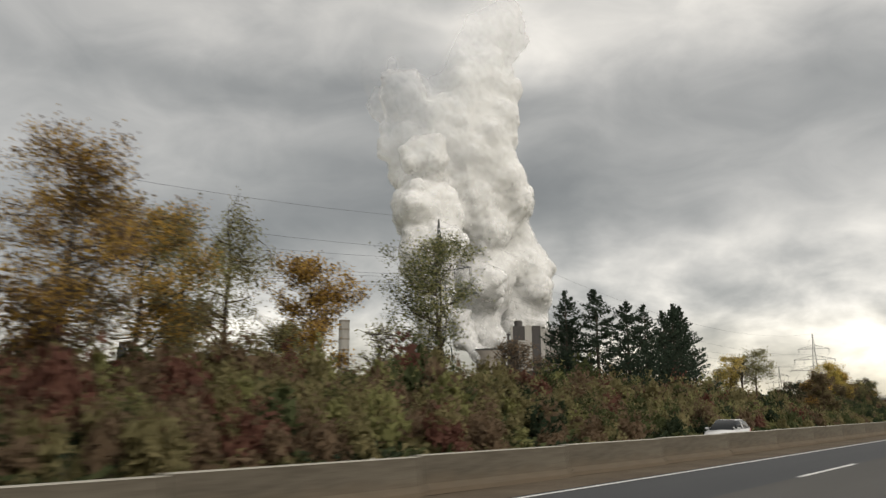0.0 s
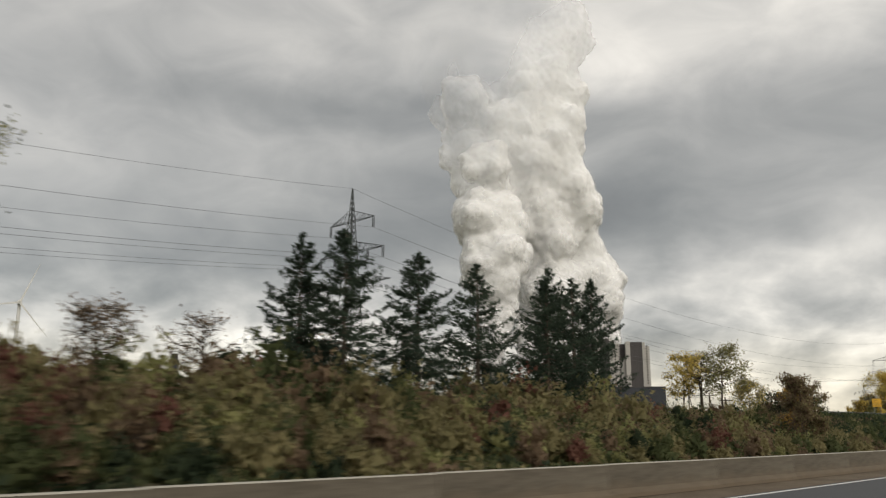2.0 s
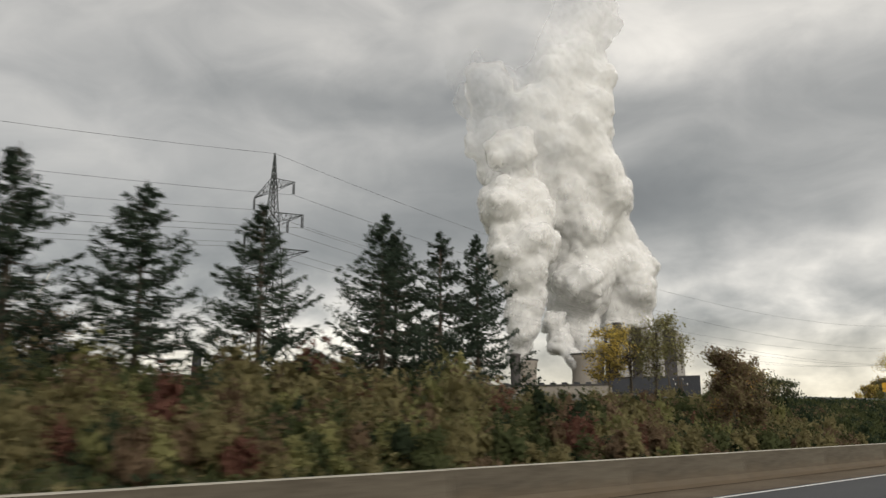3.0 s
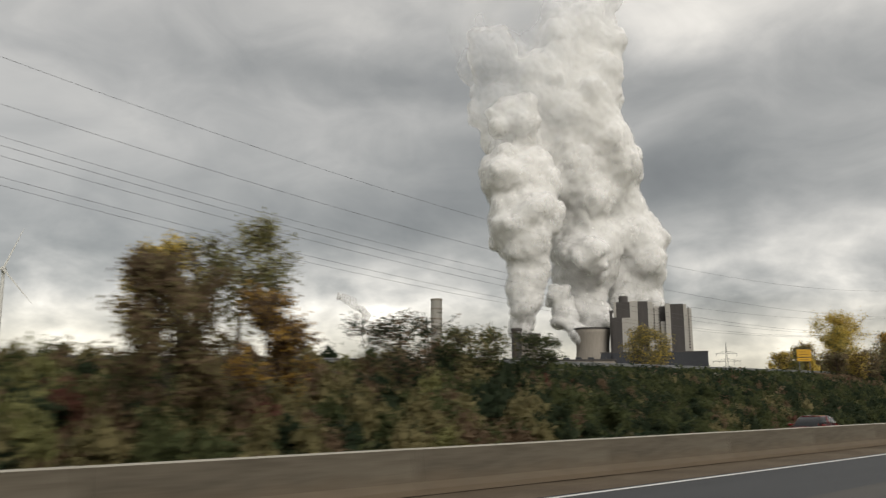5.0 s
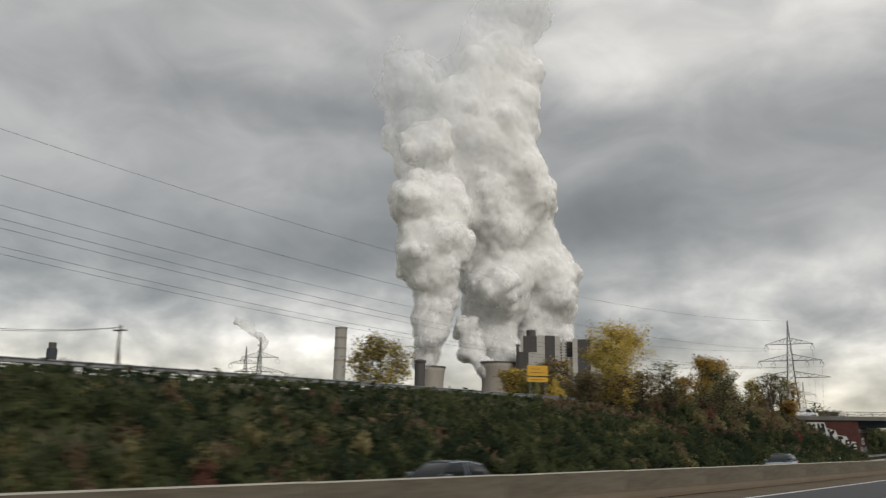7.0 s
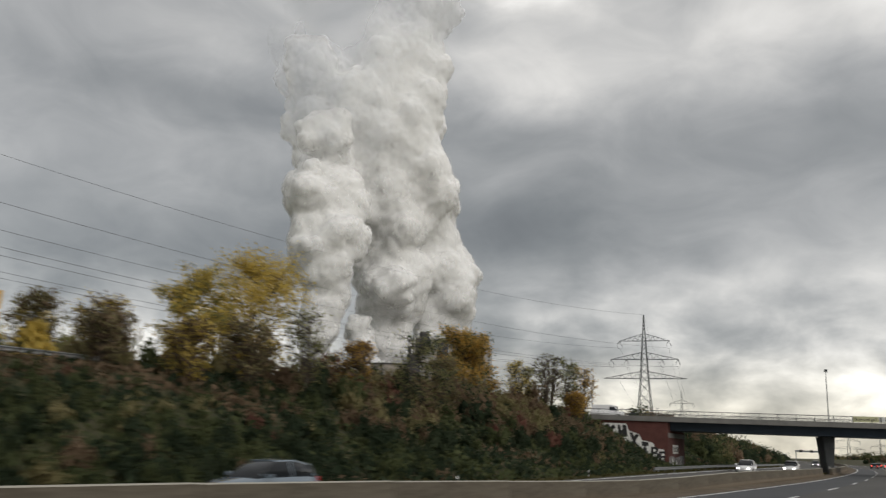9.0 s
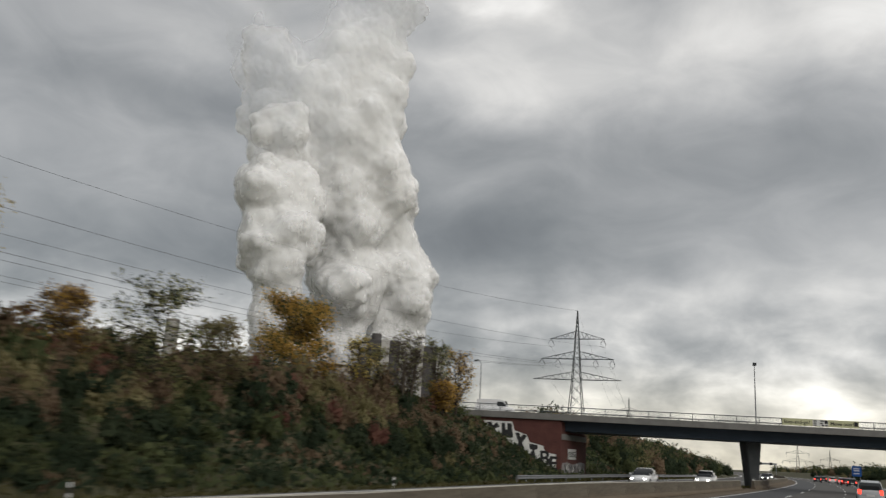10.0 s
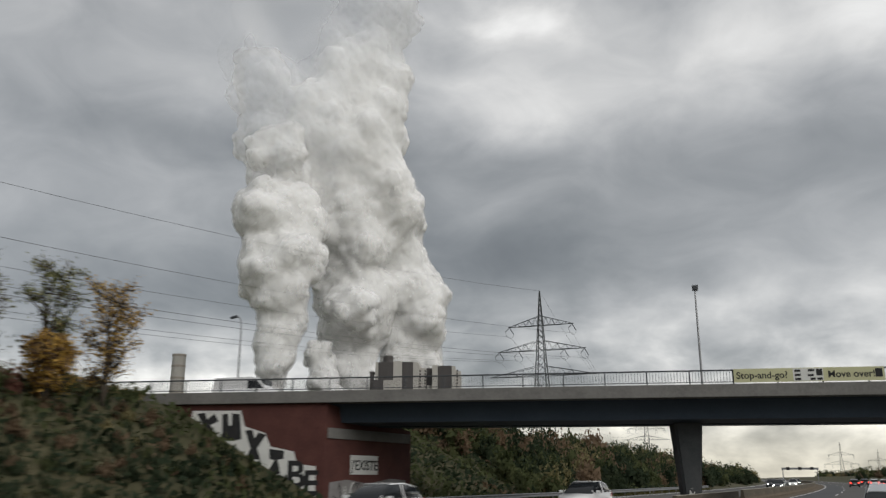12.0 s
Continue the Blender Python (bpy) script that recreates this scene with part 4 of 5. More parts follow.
def broadleaf(name, label, x, y, top, crown, mat, seed, bare=0.0, count=2600, low=0.28, second=None, weep=0.0, group="trees along the bank", leaf_size=0.112, stems=1):
    """A tapered trunk with limbs and twigs, and leaves gathered at the twigs."""
    rng = np.random.default_rng(seed)
    o = x - mid(y)
    z0 = bank(o, y) - 0.3
    h = top - z0
    crown *= 1.15
    low *= 0.6
    count = int(count * (2.4 if bare < 0.4 else 1.9))
    runs, tips = [], []
    for s in range(stems):
        lean = rng.normal(size=2) * 0.03 * h + (rng.normal(size=2) * 0.07 * h if stems > 1 else 0)
        ax = [np.array([lean[0] * (t ** 1.5) + rng.normal() * 0.012 * h * t, lean[1] * (t ** 1.5) + rng.normal() * 0.012 * h * t, h * 0.93 * t]) for t in np.linspace(0, 1, 8)]
        r0 = 0.017 * h + 0.03
        runs.append(([tuple(p) for p in ax], [max(0.02, r0 * (1 - 0.92 * t)) for t in np.linspace(0, 1, 8)]))
        for i in range(int(16 / stems) + 6):
            t = low + (0.96 - low) * (i + rng.random()) / (int(16 / stems) + 6)
            k = min(6, int(t * 7))
            a = ax[k] + (ax[k + 1] - ax[k]) * (t * 7 - k)
            q = rng.uniform(0, 2 * math.pi)
            # widest in the middle of the crown
            g = (t - low) / (1 - low)
            reach = crown * (0.35 + 1.1 * math.sin(math.pi * min(1, 0.18 + 0.80 * g))) * rng.uniform(0.6, 1.0) * 0.8
            rise = reach * rng.uniform(0.35, 0.9)
            if stems > 2:
                # steep, broom-like limbs
                rise, reach = reach * rng.uniform(0.7, 1.5) * (1.15 - t), reach * 0.75
                rise = min(rise, max(0.25, 1.02 * h - a[2]))
            e = a + np.array([math.cos(q) * reach, math.sin(q) * reach, rise])
            e[2] = min(e[2], 0.97 * h)
            m = a + (e - a) * 0.5 + np.array([0, 0, -0.12 * reach]) + rng.normal(size=3) * 0.06 * reach
            runs.append(([tuple(a), tuple(m), tuple(e)], [r0 * 0.42 * (1 - 0.6 * t), r0 * 0.24 * (1 - 0.5 * t), 0.012]))
            for j in range(6):
                u = rng.uniform(0.35, 1.0)
                b = a + (m - a) * min(1, u * 2) if u < 0.5 else m + (e - m) * (u * 2 - 1)
                d = rng.normal(size=3)
                d[2] = abs(d[2]) * 0.6 - weep
                d = d / np.linalg.norm(d) * crown * rng.uniform(0.22, 0.5)
                c = b + d
                c[2] = min(c[2], 1.01 * h)
                runs.append(([tuple(b), tuple((b + c) / 2 + rng.normal(size=3) * 0.05), tuple(c)], [0.035, 0.02, 0.008]))
                tips.append((b, c))
    th = thing(name, label, "tree", group, m=pose(x, y, z0))
    v, f = tubes(runs, 3 if bare < 0.3 else 4)
    part("trunk", mesh_of("trunk", v, f, [bark], smooth=True), None, th)
    if bare < 1:
        n = int(count * (1 - bare))
        pick = rng.integers(len(tips), size=n)
        u = rng.uniform(0.25, 1.1, size=(n, 1))
        A, B = np.array([tips[i][0] for i in pick]), np.array([tips[i][1] for i in pick])
        pts = A + (B - A) * u + rng.normal(size=(n, 3)) * crown * (0.10 if bare < 0.4 else 0.085)
        if weep:
            pts[:, 2] -= np.abs(rng.normal(size=n)) * weep * 1.2
        lv, lf = leaves_at(pts, leaf_size, rng, droop=0.4)
        mats = [mat, second or mat]
        patch = np.array([noise.noise((p[0] * 0.35 + seed, p[1] * 0.35, p[2] * 0.35)) for p in pts[::8]])
        slots = np.repeat(patch > 0.08, 8)[:n]
        if len(slots) < n:
            slots = np.concatenate([slots, np.zeros(n - len(slots), dtype=bool)])
        hub = np.array([(0, 0, h * (0.5 * low + 0.42))]) + (B - (0, 0, h * 0.5)) * 0.35
        part("crown", mesh_np("crown", lv, lf, mats, slots.astype(int), lean_of(pts, hub, rng, 4, 0.3, 0.35)), None, th)
    return th


def conifer(label, x, y, top, reach, seed, ivy=False):
    """A straight trunk with drooping whorls of branches hung with needle sprays."""
    rng = np.random.default_rng(seed)
    z0 = bank(x - mid(y), y) - 0.3
    h = top - z0
    th = thing("spruce", label, "tree", "row of conifers", m=pose(x, y, z0))
    runs = [([(0, 0, 0), (0.05, 0, h * 0.5), (0, 0.03, h)], [0.24, 0.15, 0.015])]
    sprays = []
    z = h * 0.04
    while z < h * 0.985:
        f = z / h
        L = 1.78 * reach * ((1 - f) ** 0.9) * (0.8 + 0.2 * min(1, f / 0.15)) + 0.10
        for b in range(int(rng.integers(4, 7))):
            if rng.random() < 0.16:
                continue
            q = rng.uniform(0, 2 * math.pi)
            l = L * rng.uniform(0.55, 1.12)
            d = np.array([math.cos(q), math.sin(q), 0])
            up = 0.42 * f - 0.14
            pts = [np.array([0, 0, z]) + d * l * t + np.array([0, 0, l * (up * t - 0.30 * math.sin(math.pi * t * 0.9) * (1 - f) + 0.16 * t * t)]) for t in (0, 0.35, 0.7, 1.0)]
            runs.append(([tuple(p) for p in pts], [0.045 * (1 - f) + 0.012, 0.03 * (1 - f) + 0.01, 0.014, 0.006]))
            n = int(8 + l * 21)
            t = rng.uniform(0.22, 1.06, n)
            seg = np.clip((t * 3).astype(int), 0, 2)
            P = np.array(pts)
            base = P[seg] + (P[seg + 1] - P[seg]) * (t * 3 - seg)[:, None]
            side = np.array([-d[1], d[0], 0])
            base += side * (rng.normal(size=(n, 1)) * 0.16 * l * (1.1 - 0.6 * t[:, None])) + rng.normal(size=(n, 3)) * 0.05
            base[:, 2] -= np.abs(rng.normal(size=n)) * 0.13
            sprays.append(base)
        z += 0.34 + 0.20 * (1 - f) * rng.random()
    if ivy:
        n = 1500
        zz = rng.uniform(0, h * 0.72, n)
        a = rng.uniform(0, 6.28, n)
        rr = 0.45 + 0.35 * rng.random(n)
        sprays.append(np.stack([rr * np.cos(a), rr * np.sin(a), zz], axis=1))
    v, f = tubes(runs, 5)
    part("trunk", mesh_of("trunk", v, f, [bark]), None, th)
    pts = np.concatenate(sprays)
    lv, lf = leaves_at(pts, 0.18, rng, droop=0.5, slim=0.38)
    part("needles", mesh_np("needles", lv, lf, [NEEDLES], None, lean_of(pts, pts * (0, 0, 1) - (0, 0, 0.6), rng, 4, 0.5, 0.2)), None, th)
    return th


dark_fir = "tall dark green spruce with drooping branches"
conifer("tall slim spruce with an ivy-wrapped trunk", -45.5, 86.2, 16.2, 3.2, 1, ivy=True)
conifer(dark_fir, -42.3, 87.7, 16.4, 3.7, 2)
conifer(dark_fir, -41.4, 94.2, 15.5, 3.7, 3)
conifer(dark_fir, -42.6, 102.6, 16.0, 3.4, 4)
conifer(dark_fir, -42.7, 112.8, 17.2, 4.1, 5)
conifer(dark_fir, -45.5, 116.5, 16.8, 3.0, 8)
conifer("broad dark spruce crowded against its neighbour", -45.6, 121.5, 17.8, 3.9, 6)
conifer("broad dark spruce crowded against its neighbour", -47.1, 127.6, 18.7, 3.9, 7)

broadleaf("oak_tree", "tall oak with thinning orange-brown autumn leaves", -40.5, 22.0, 16.4, 4.2, ORANGES, 11, count=5500, second=RUSTS)
broadleaf("oak_tree", "spreading oak with thinning golden-brown leaves", -44.9, 29.3, 15.0, 4.0, ORANGES, 12, bare=0.1, count=4500, second=OLIVES)
broadleaf("young_tree", "low grey-green tree behind the thicket", -41.5, 15.0, 9.5, 3.0, OLIVES, 42, count=2000, low=0.1, second=PALES)
broadleaf("young_tree", "low brown-leaved tree behind the thicket", -43.0, 24.5, 9.0, 3.0, RUSTS, 43, bare=0.2, count=2200, low=0.1, second=OLIVES)
broadleaf("young_tree", "low grey-green tree behind the thicket", -46.5, 33.5, 9.2, 2.8, OLIVES, 44, bare=0.2, count=2000, low=0.1, second=RUSTS)
broadleaf("young_tree", "low olive tree behind the thicket", -50.0, 46.0, 9.0, 2.6, OLIVES, 45, bare=0.3, count=1800, low=0.1, second=PALES)
broadleaf("birch_tree", "tall birch with sparse hanging olive leaves", -52.8, 38.6, 18.5, 3.0, PALES, 13, bare=0.2, count=4000, second=OLIVES, weep=0.7)
broadleaf("birch_tree", "tall birch with sparse hanging olive leaves", -53.5, 43.0, 20.1, 3.0, OLIVES, 14, bare=0.2, count=4200, second=PALES, weep=0.9)
broadleaf("maple_tree", "rounded maple with orange autumn leaves", -50.8, 50.3, 15.0, 3.4, ORANGES, 15, count=7000, low=0.12, second=RUSTS)
broadleaf("bare_tree", "small leafless tree with fine grey twigs", -47.5, 55.3, 9.8, 2.4, PALES, 16, bare=0.88, stems=3)
broadleaf("ash_tree", "ash tree with sparse pale green leaves", -44.6, 60.4, 18.0, 4.2, PALES, 17, bare=0.15, count=5500, second=GREENS, stems=2)
broadleaf("bare_tree", "leafless shrubby tree with fine twigs", -43.5, 70.8, 9.2, 2.2, RUSTS, 18, bare=0.8, stems=3)
broadleaf("bare_tree", "leafless shrubby tree with fine twigs", -49.2, 80.9, 10.0, 2.4, RUSTS, 19, bare=0.9, stems=2)
broadleaf("bare_tree", "thin tree with a few rust leaves", -52.0, 93.0, 9.0, 2.6, RUSTS, 20, bare=0.5, stems=3)
broadleaf("birch_tree", "young birch with a sparse drooping olive crown", -41.7, 147.8, 12.7, 2.5, PALES, 21, bare=0.2, count=2600, low=0.6, second=OLIVES, weep=0.4)
broadleaf("young_tree", "rust-coloured pyramidal tree above the thicket", -28.9, 137.9, 7.7, 2.0, RUSTS, 22, count=4600, low=0.03, second=OLIVES)
broadleaf("maple_tree", "low rounded maple turning orange above the thicket", -32.0, 143.9, 7.0, 1.8, ORANGES, 23, count=2600, low=0.03, second=RUSTS)
broadleaf("poplar_tree", "slim leaning tree with a sparse golden-olive crown", -45.1, 144.5, 11.2, 2.1, GOLDS, 24, bare=0.25, count=2600, low=0.55, second=OLIVES)
broadleaf("bare_tree", "leafless tree with fine grey twigs", -43.6, 146.2, 11.6, 1.9, PALES, 53, bare=0.9, count=1500, low=0.6, stems=2)
broadleaf("young_tree", "dark brown leafy tree above the thicket", -37.0, 156.0, 6.9, 2.4, DARKS, 25, bare=0.45, count=2200, low=0.15, second=RUSTS)
broadleaf("young_tree", "dark green leafy tree above the thicket", -38.5, 164.0, 6.6, 2.3, OLIVES, 26, bare=0.45, count=2300, low=0.15, second=GREENS)
broadleaf("young_tree", "dark green leafy tree above the thicket", -40.0, 172.0, 6.7, 1.8, GREENS, 27, bare=0.4, count=1800, low=0.15, second=DARKS)
broadleaf("lime_tree", "rounded yellow-green lime tree beyond the crest", -78.9, 247.4, 14.2, 3.7, OLIVES, 28, bare=0.3, count=3600, low=0.12, second=GOLDS, leaf_size=0.17)
broadleaf("lime_tree", "rounded golden autumn tree on the crest", -53.4, 263.7, 15.7, 4.0, GOLDS, 29, bare=0.3, count=7000, low=0.2, second=GOLDS)
broadleaf("lime_tree", "slim golden autumn tree on the crest", -50.2, 256.0, 13.0, 2.2, GOLDS, 30, count=3600, low=0.15, second=PALES, stems=2)
broadleaf("bare_tree", "thin leafless tree with upright twigs", -45.6, 262.5, 11.2, 1.8, PALES, 31, bare=0.8, stems=3)
broadleaf("young_tree", "low orange-brown tree above the shrubs", -48.6, 270.6, 9.6, 1.5, ORANGES, 32, bare=0.3, count=2400, low=0.15, second=RUSTS)
broadleaf("young_tree", "grey-green tree with small sparse leaves", -44.5, 274.3, 10.3, 2.6, PALES, 33, bare=0.42, count=3000, low=0.12, second=DARKS, leaf_size=0.1)
broadleaf("young_tree", "low rust-leaved tree above the shrubs", -47.8, 282.0, 9.4, 1.9, RUSTS, 34, bare=0.35, count=1800, low=0.12, second=OLIVES)
broadleaf("maple_tree", "dense maple half green and half orange", -56.7, 298.0, 14.2, 3.4, ORANGES, 35, count=8000, low=0.15, second=GREENS)
broadleaf("young_tree", "young yellow-green tree with upright stems", -51.7, 301.5, 11.8, 1.5, GOLDS, 36, bare=0.72, count=3000, low=0.05, second=PALES, stems=4, leaf_size=0.095)
broadleaf("young_tree", "young yellow-green tree with upright stems", -52.2, 304.6, 11.2, 1.4, PALES, 52, bare=0.75, count=2600, low=0.05, second=OLIVES, stems=4, leaf_size=0.095)
broadleaf("bare_tree", "leafless upright tree with grey twigs", -51.1, 307.3, 13.4, 1.7, PALES, 37, bare=0.97, stems=3)
broadleaf("bare_tree", "leafless upright tree with grey twigs", -51.6, 309.3, 13.3, 1.6, PALES, 38, bare=0.97, stems=3)
broadleaf("poplar_tree", "slim poplar with sparse green leaves", -51.8, 313.6, 13.3, 1.7, PALES, 39, bare=0.5, count=2200, low=0.05, second=GREENS, stems=3, leaf_size=0.09)
broadleaf("cherry_tree", "slim cherry with sparse rust-orange leaves", -51.0, 316.6, 12.6, 1.9, ORANGES, 40, bare=0.5, count=2600, low=0.05, second=RUSTS, stems=3, leaf_size=0.09)
broadleaf("bare_tree", "leafless shrubby tree behind the bridge", -62.0, 372.0, 9.0, 2.4, RUSTS, 41, bare=0.7, stems=3)


broadleaf("young_tree", "low orange autumn shrub tree at the crest", -50.2, 313.0, 8.6, 1.5, ORANGES, 46, count=1500, low=0.05, second=RUSTS, stems=3)
broadleaf("bare_tree", "leafless upright shrub tree with grey twigs", -52.6, 310.0, 12.2, 2.0, PALES, 47, bare=0.95, stems=3)


for i, (x, y, top, cr) in enumerate(((-52.5, 241.0, 8.8, 1.7), (-51.5, 245.5, 9.8, 1.8), (-53.5, 251.0, 10.6, 1.9), (-47.5, 247.5, 8.6, 1.8), (-46.5, 253.0, 9.0, 1.8), (-46.8, 258.0, 9.6, 1.9))):
    broadleaf("young_tree", "thin shrubby tree with golden-olive leaves on the crest", x, y, top, cr, OLIVES if i % 2 else GOLDS, 60 + i, bare=0.45, count=2200, low=0.03, second=RUSTS, stems=4)


def far_woods():
    """Low treeline round the horizon and the wooded bank ahead."""
    rng = np.random.default_rng(77)
    V, F, S, NN, n = [], [], [], [], 0
    for i in range(270):
        if i < 160:
            b = radians(rng.uniform(-12, 85))
            d = rng.uniform(620, 1500)
            x, y, r = -d * math.sin(b), 200 + d * math.cos(b), rng.uniform(3.5, 6.5)
            if -900 < x < -380 and 700 < y < 1150:
                continue
            if x > mid(y) - 45 and x < mid(y) + 30:
                continue
            z = 0.0
        else:
            y = rng.uniform(640, 1200)
            o = rng.choice([-1, 1]) * rng.uniform(30, 60)
            x, z, r = mid(y) + o, 0.5, rng.uniform(2.5, 4.5)
        v, f, nrm = SHRUBS[int(rng.integers(10))]
        w = v * (r * 1.6, r * 1.6, r * 1.3) + (x, y, z)
        V.append(w), F.append(f + n), S.append(np.full(len(f), int(rng.choice([0, 1, 2, 2, 3]))))
        NN.append(nrm)
        n += len(v)
    tagged(new("far_woods", mesh_np("far_woods", np.concatenate(V), np.concatenate(F), SHADES, np.concatenate(S), np.concatenate(NN))), "far autumn woodland along the horizon", "woods", kind="stuff")


far_woods()


# ---- power line ----
def rod(a, b, r, sides=4):
    return ((a, b), (r, r))


def pylon(name, label, m, height, levels, base, waist, group, thick=0.8, strained=True):
    """Lattice mast: four tapering legs, braced faces, three cross arms with hung insulators."""
    th = thing(name, label, "pylon", group, m=m)
    zw = levels[-1][0] - 1.5

    def half(z):
        if z < zw:
            return base + (waist - base) * z / zw
        return waist + (0.05 - waist) * max(0, (z - zw) / (height - zw))

    zs, z = [0.0], 0.0
    while z < height - 1.2:
        z += max(1.1, half(z) * 1.9)
        zs.append(min(z, height))
    if zs[-1] < height:
        zs.append(height)
    for sx, sy in ((-1, -1), (1, -1), (1, 1), (-1, 1)):
        pts = [(sx * half(q), sy * half(q), q) for q in zs]
        v, f = tubes([(pts, [0.11 * thick] * len(pts))], 4)
        part("leg", mesh_of("leg", v, f, [lattice]), None, th)
    for k in range(4):
        runs = []
        for a, b in zip(zs, zs[1:]):
            ha, hb = half(a), half(b)
            c = [((-1, -1), (1, -1)), ((1, -1), (1, 1)), ((1, 1), (-1, 1)), ((-1, 1), (-1, -1))][k]
            (x0, y0), (x1, y1) = c
            runs += [rod((x0 * ha, y0 * ha, a), (x1 * hb, y1 * hb, b), 0.06 * thick), rod((x1 * ha, y1 * ha, a), (x0 * hb, y0 * hb, b), 0.06 * thick)]
        v, f = tubes(runs, 4)
        part("bracing", mesh_of("bracing", v, f, [lattice]), None, th)
    for zl, reach, hung in levels:
        arm_runs = []
        h = half(zl)
        for s in (-1, 1):
            tip = (s * reach, 0, zl)
            for sy in (-1, 1):
                arm_runs.append(rod((s * h, sy * h, zl), tip, 0.085 * thick))
                arm_runs.append(rod((s * h, sy * h * 0.8, zl + 2.0), tip, 0.06 * thick))
                n = 5
                for i in range(n):
                    t0, t1 = i / n, (i + 0.5) / n
                    lo = (s * (h + (reach - h) * t0), sy * h * (1 - t0), zl)
                    hi = (s * (h + (reach - h) * t1), sy * h * 0.8 * (1 - t1), zl + 2.0 * (1 - t1))
                    lo2 = (s * (h + (reach - h) * min(1, t0 + 1 / n)), sy * h * (1 - min(1, t0 + 1 / n)), zl)
                    arm_runs += [rod(lo, hi, 0.04 * thick), rod(hi, lo2, 0.04 * thick)]
        v, f = tubes(arm_runs, 4)
        arm = part("cross_arm", mesh_of("cross_arm", v, f, [lattice]), None, th)
        for x in hung:
            if not strained:
                for dx in (-0.2, 0.2):
                    b = lathe([(0.03, zl - 2.0), (0.09, zl - 1.9), (0.09, zl - 0.3), (0.03, zl - 0.15), (0.03, zl)], 6, x + dx, 0)
                    part("insulator", b, rail_paint, arm)
                continue
            for s in (-1, 1):
                v, f = tubes([([(x, 0, zl), (x + s * 0.08, s * 0.35, zl - 0.3), (x + s * 0.4, s * 1.7, zl - 1.2)], [0.03, 0.08, 0.08])], 6)
                part("insulator", mesh_of("insulator", v, f, [rail_paint]), None, arm)
            loop = [(x + 0.4 * math.sin(q), 1.7 * math.sin(q), zl - 1.2 - 1.1 * math.cos(q)) for q in np.linspace(-1.57, 1.57, 9)]
            v, f = tubes([(loop, [0.035] * 9)], 4)
            part("jumper_loop", mesh_of("jumper_loop", v, f, [wire_mat]), None, arm)
    return th


A_LEVELS = [(39.0 - 3.0, 6.3, (-6.0, 6.0)), (33.2 - 3.0, 9.0, (-8.7, -4.6, 4.6, 8.7)), (27.3 - 3.0, 10.8, ())]
B_LEVELS = [(32.9 - 1.0, 7.2, (-6.9, 6.9)), (27.6 - 1.0, 9.6, (-9.3, -5.0, 5.0, 9.3)), (22.2 - 1.0, 11.6, ())]
PA = pose(-107.9, 145.3, 3.0, 0, 0, -2.0)
PB = pose(-95.6, 443.6, 1.0, 0, 0, 14.0)
pylon("pylon", "grey-green steel lattice pylon with three cross arms", PA, 42.3, A_LEVELS, 2.6, 1.25, "pylons of the power line", strained=False)
pyl_b = pylon("pylon", "grey-green steel lattice pylon with three cross arms", PB, 39.5, B_LEVELS, 2.9, 1.2, "pylons of the power line")
PC = pose(-176.0, 690.0, -1.0, 0, 0, 18.0)
far_pylons = [PC, pose(-278.6, 647.0, 2.0, 0, 0, 30), pose(-252.3, 350.6, -2.5, 0, 0, 40), pose(-305.6, 381.0, 0.0, 0, 0, 40)]
for i, m in enumerate(far_pylons):
    copy_thing(pyl_b, m @ Matrix.Diagonal((0.95, 0.95, 0.98, 1)))
copy_thing(pyl_b, pose(-117.5, 842.0, -17.0, 0, 0, 12))
copy_thing(pyl_b, pose(-120.0, 984.0, -18.0, 0, 0, 12))


def span(m0, m1, levels0, levels1, h0, h1, sag):
    """Conductors between two pylons, each a wire of its own."""
    ends = []
    for (z0, _, hung0), (z1, _, hung1) in zip(levels0, levels1):
        for a, b in zip(hung0, hung1):
            ends.append((m0 @ Vector((a, 0, z0 - 2.0)), m1 @ Vector((b, 0, z1 - 2.0)), sag))
    ends.append((m0 @ Vector((0, 0, h0)), m1 @ Vector((0, 0, h1)), sag * 1.15))
    for a, b, s in ends:
        pts = [tuple(a + (b - a) * t - Vector((0, 0, 4 * s * t * (1 - t)))) for t in np.linspace(0, 1, 41)]
        v, f = tubes([(pts, [0.024] * 41)], 4)
        tagged(new("power_cable", mesh_of("power_cable", v, f, [wire_mat])), "thin dark overhead conductor sagging between pylons", "cable", "overhead conductors")


P0 = pose(-118.0, -140.0, 3.0, 0, 0, -2.0)
copy_thing(pyl_b, P0 @ Matrix.Diagonal((0.95, 1, 1.06, 1)))
span(P0, PA, A_LEVELS, A_LEVELS, 42.3, 42.3, 8.5)
span(PA, PB, A_LEVELS, B_LEVELS, 42.3, 39.5, 8.5)
span(PB, PC, B_LEVELS, B_LEVELS, 39.5, 38.0, 8.0)


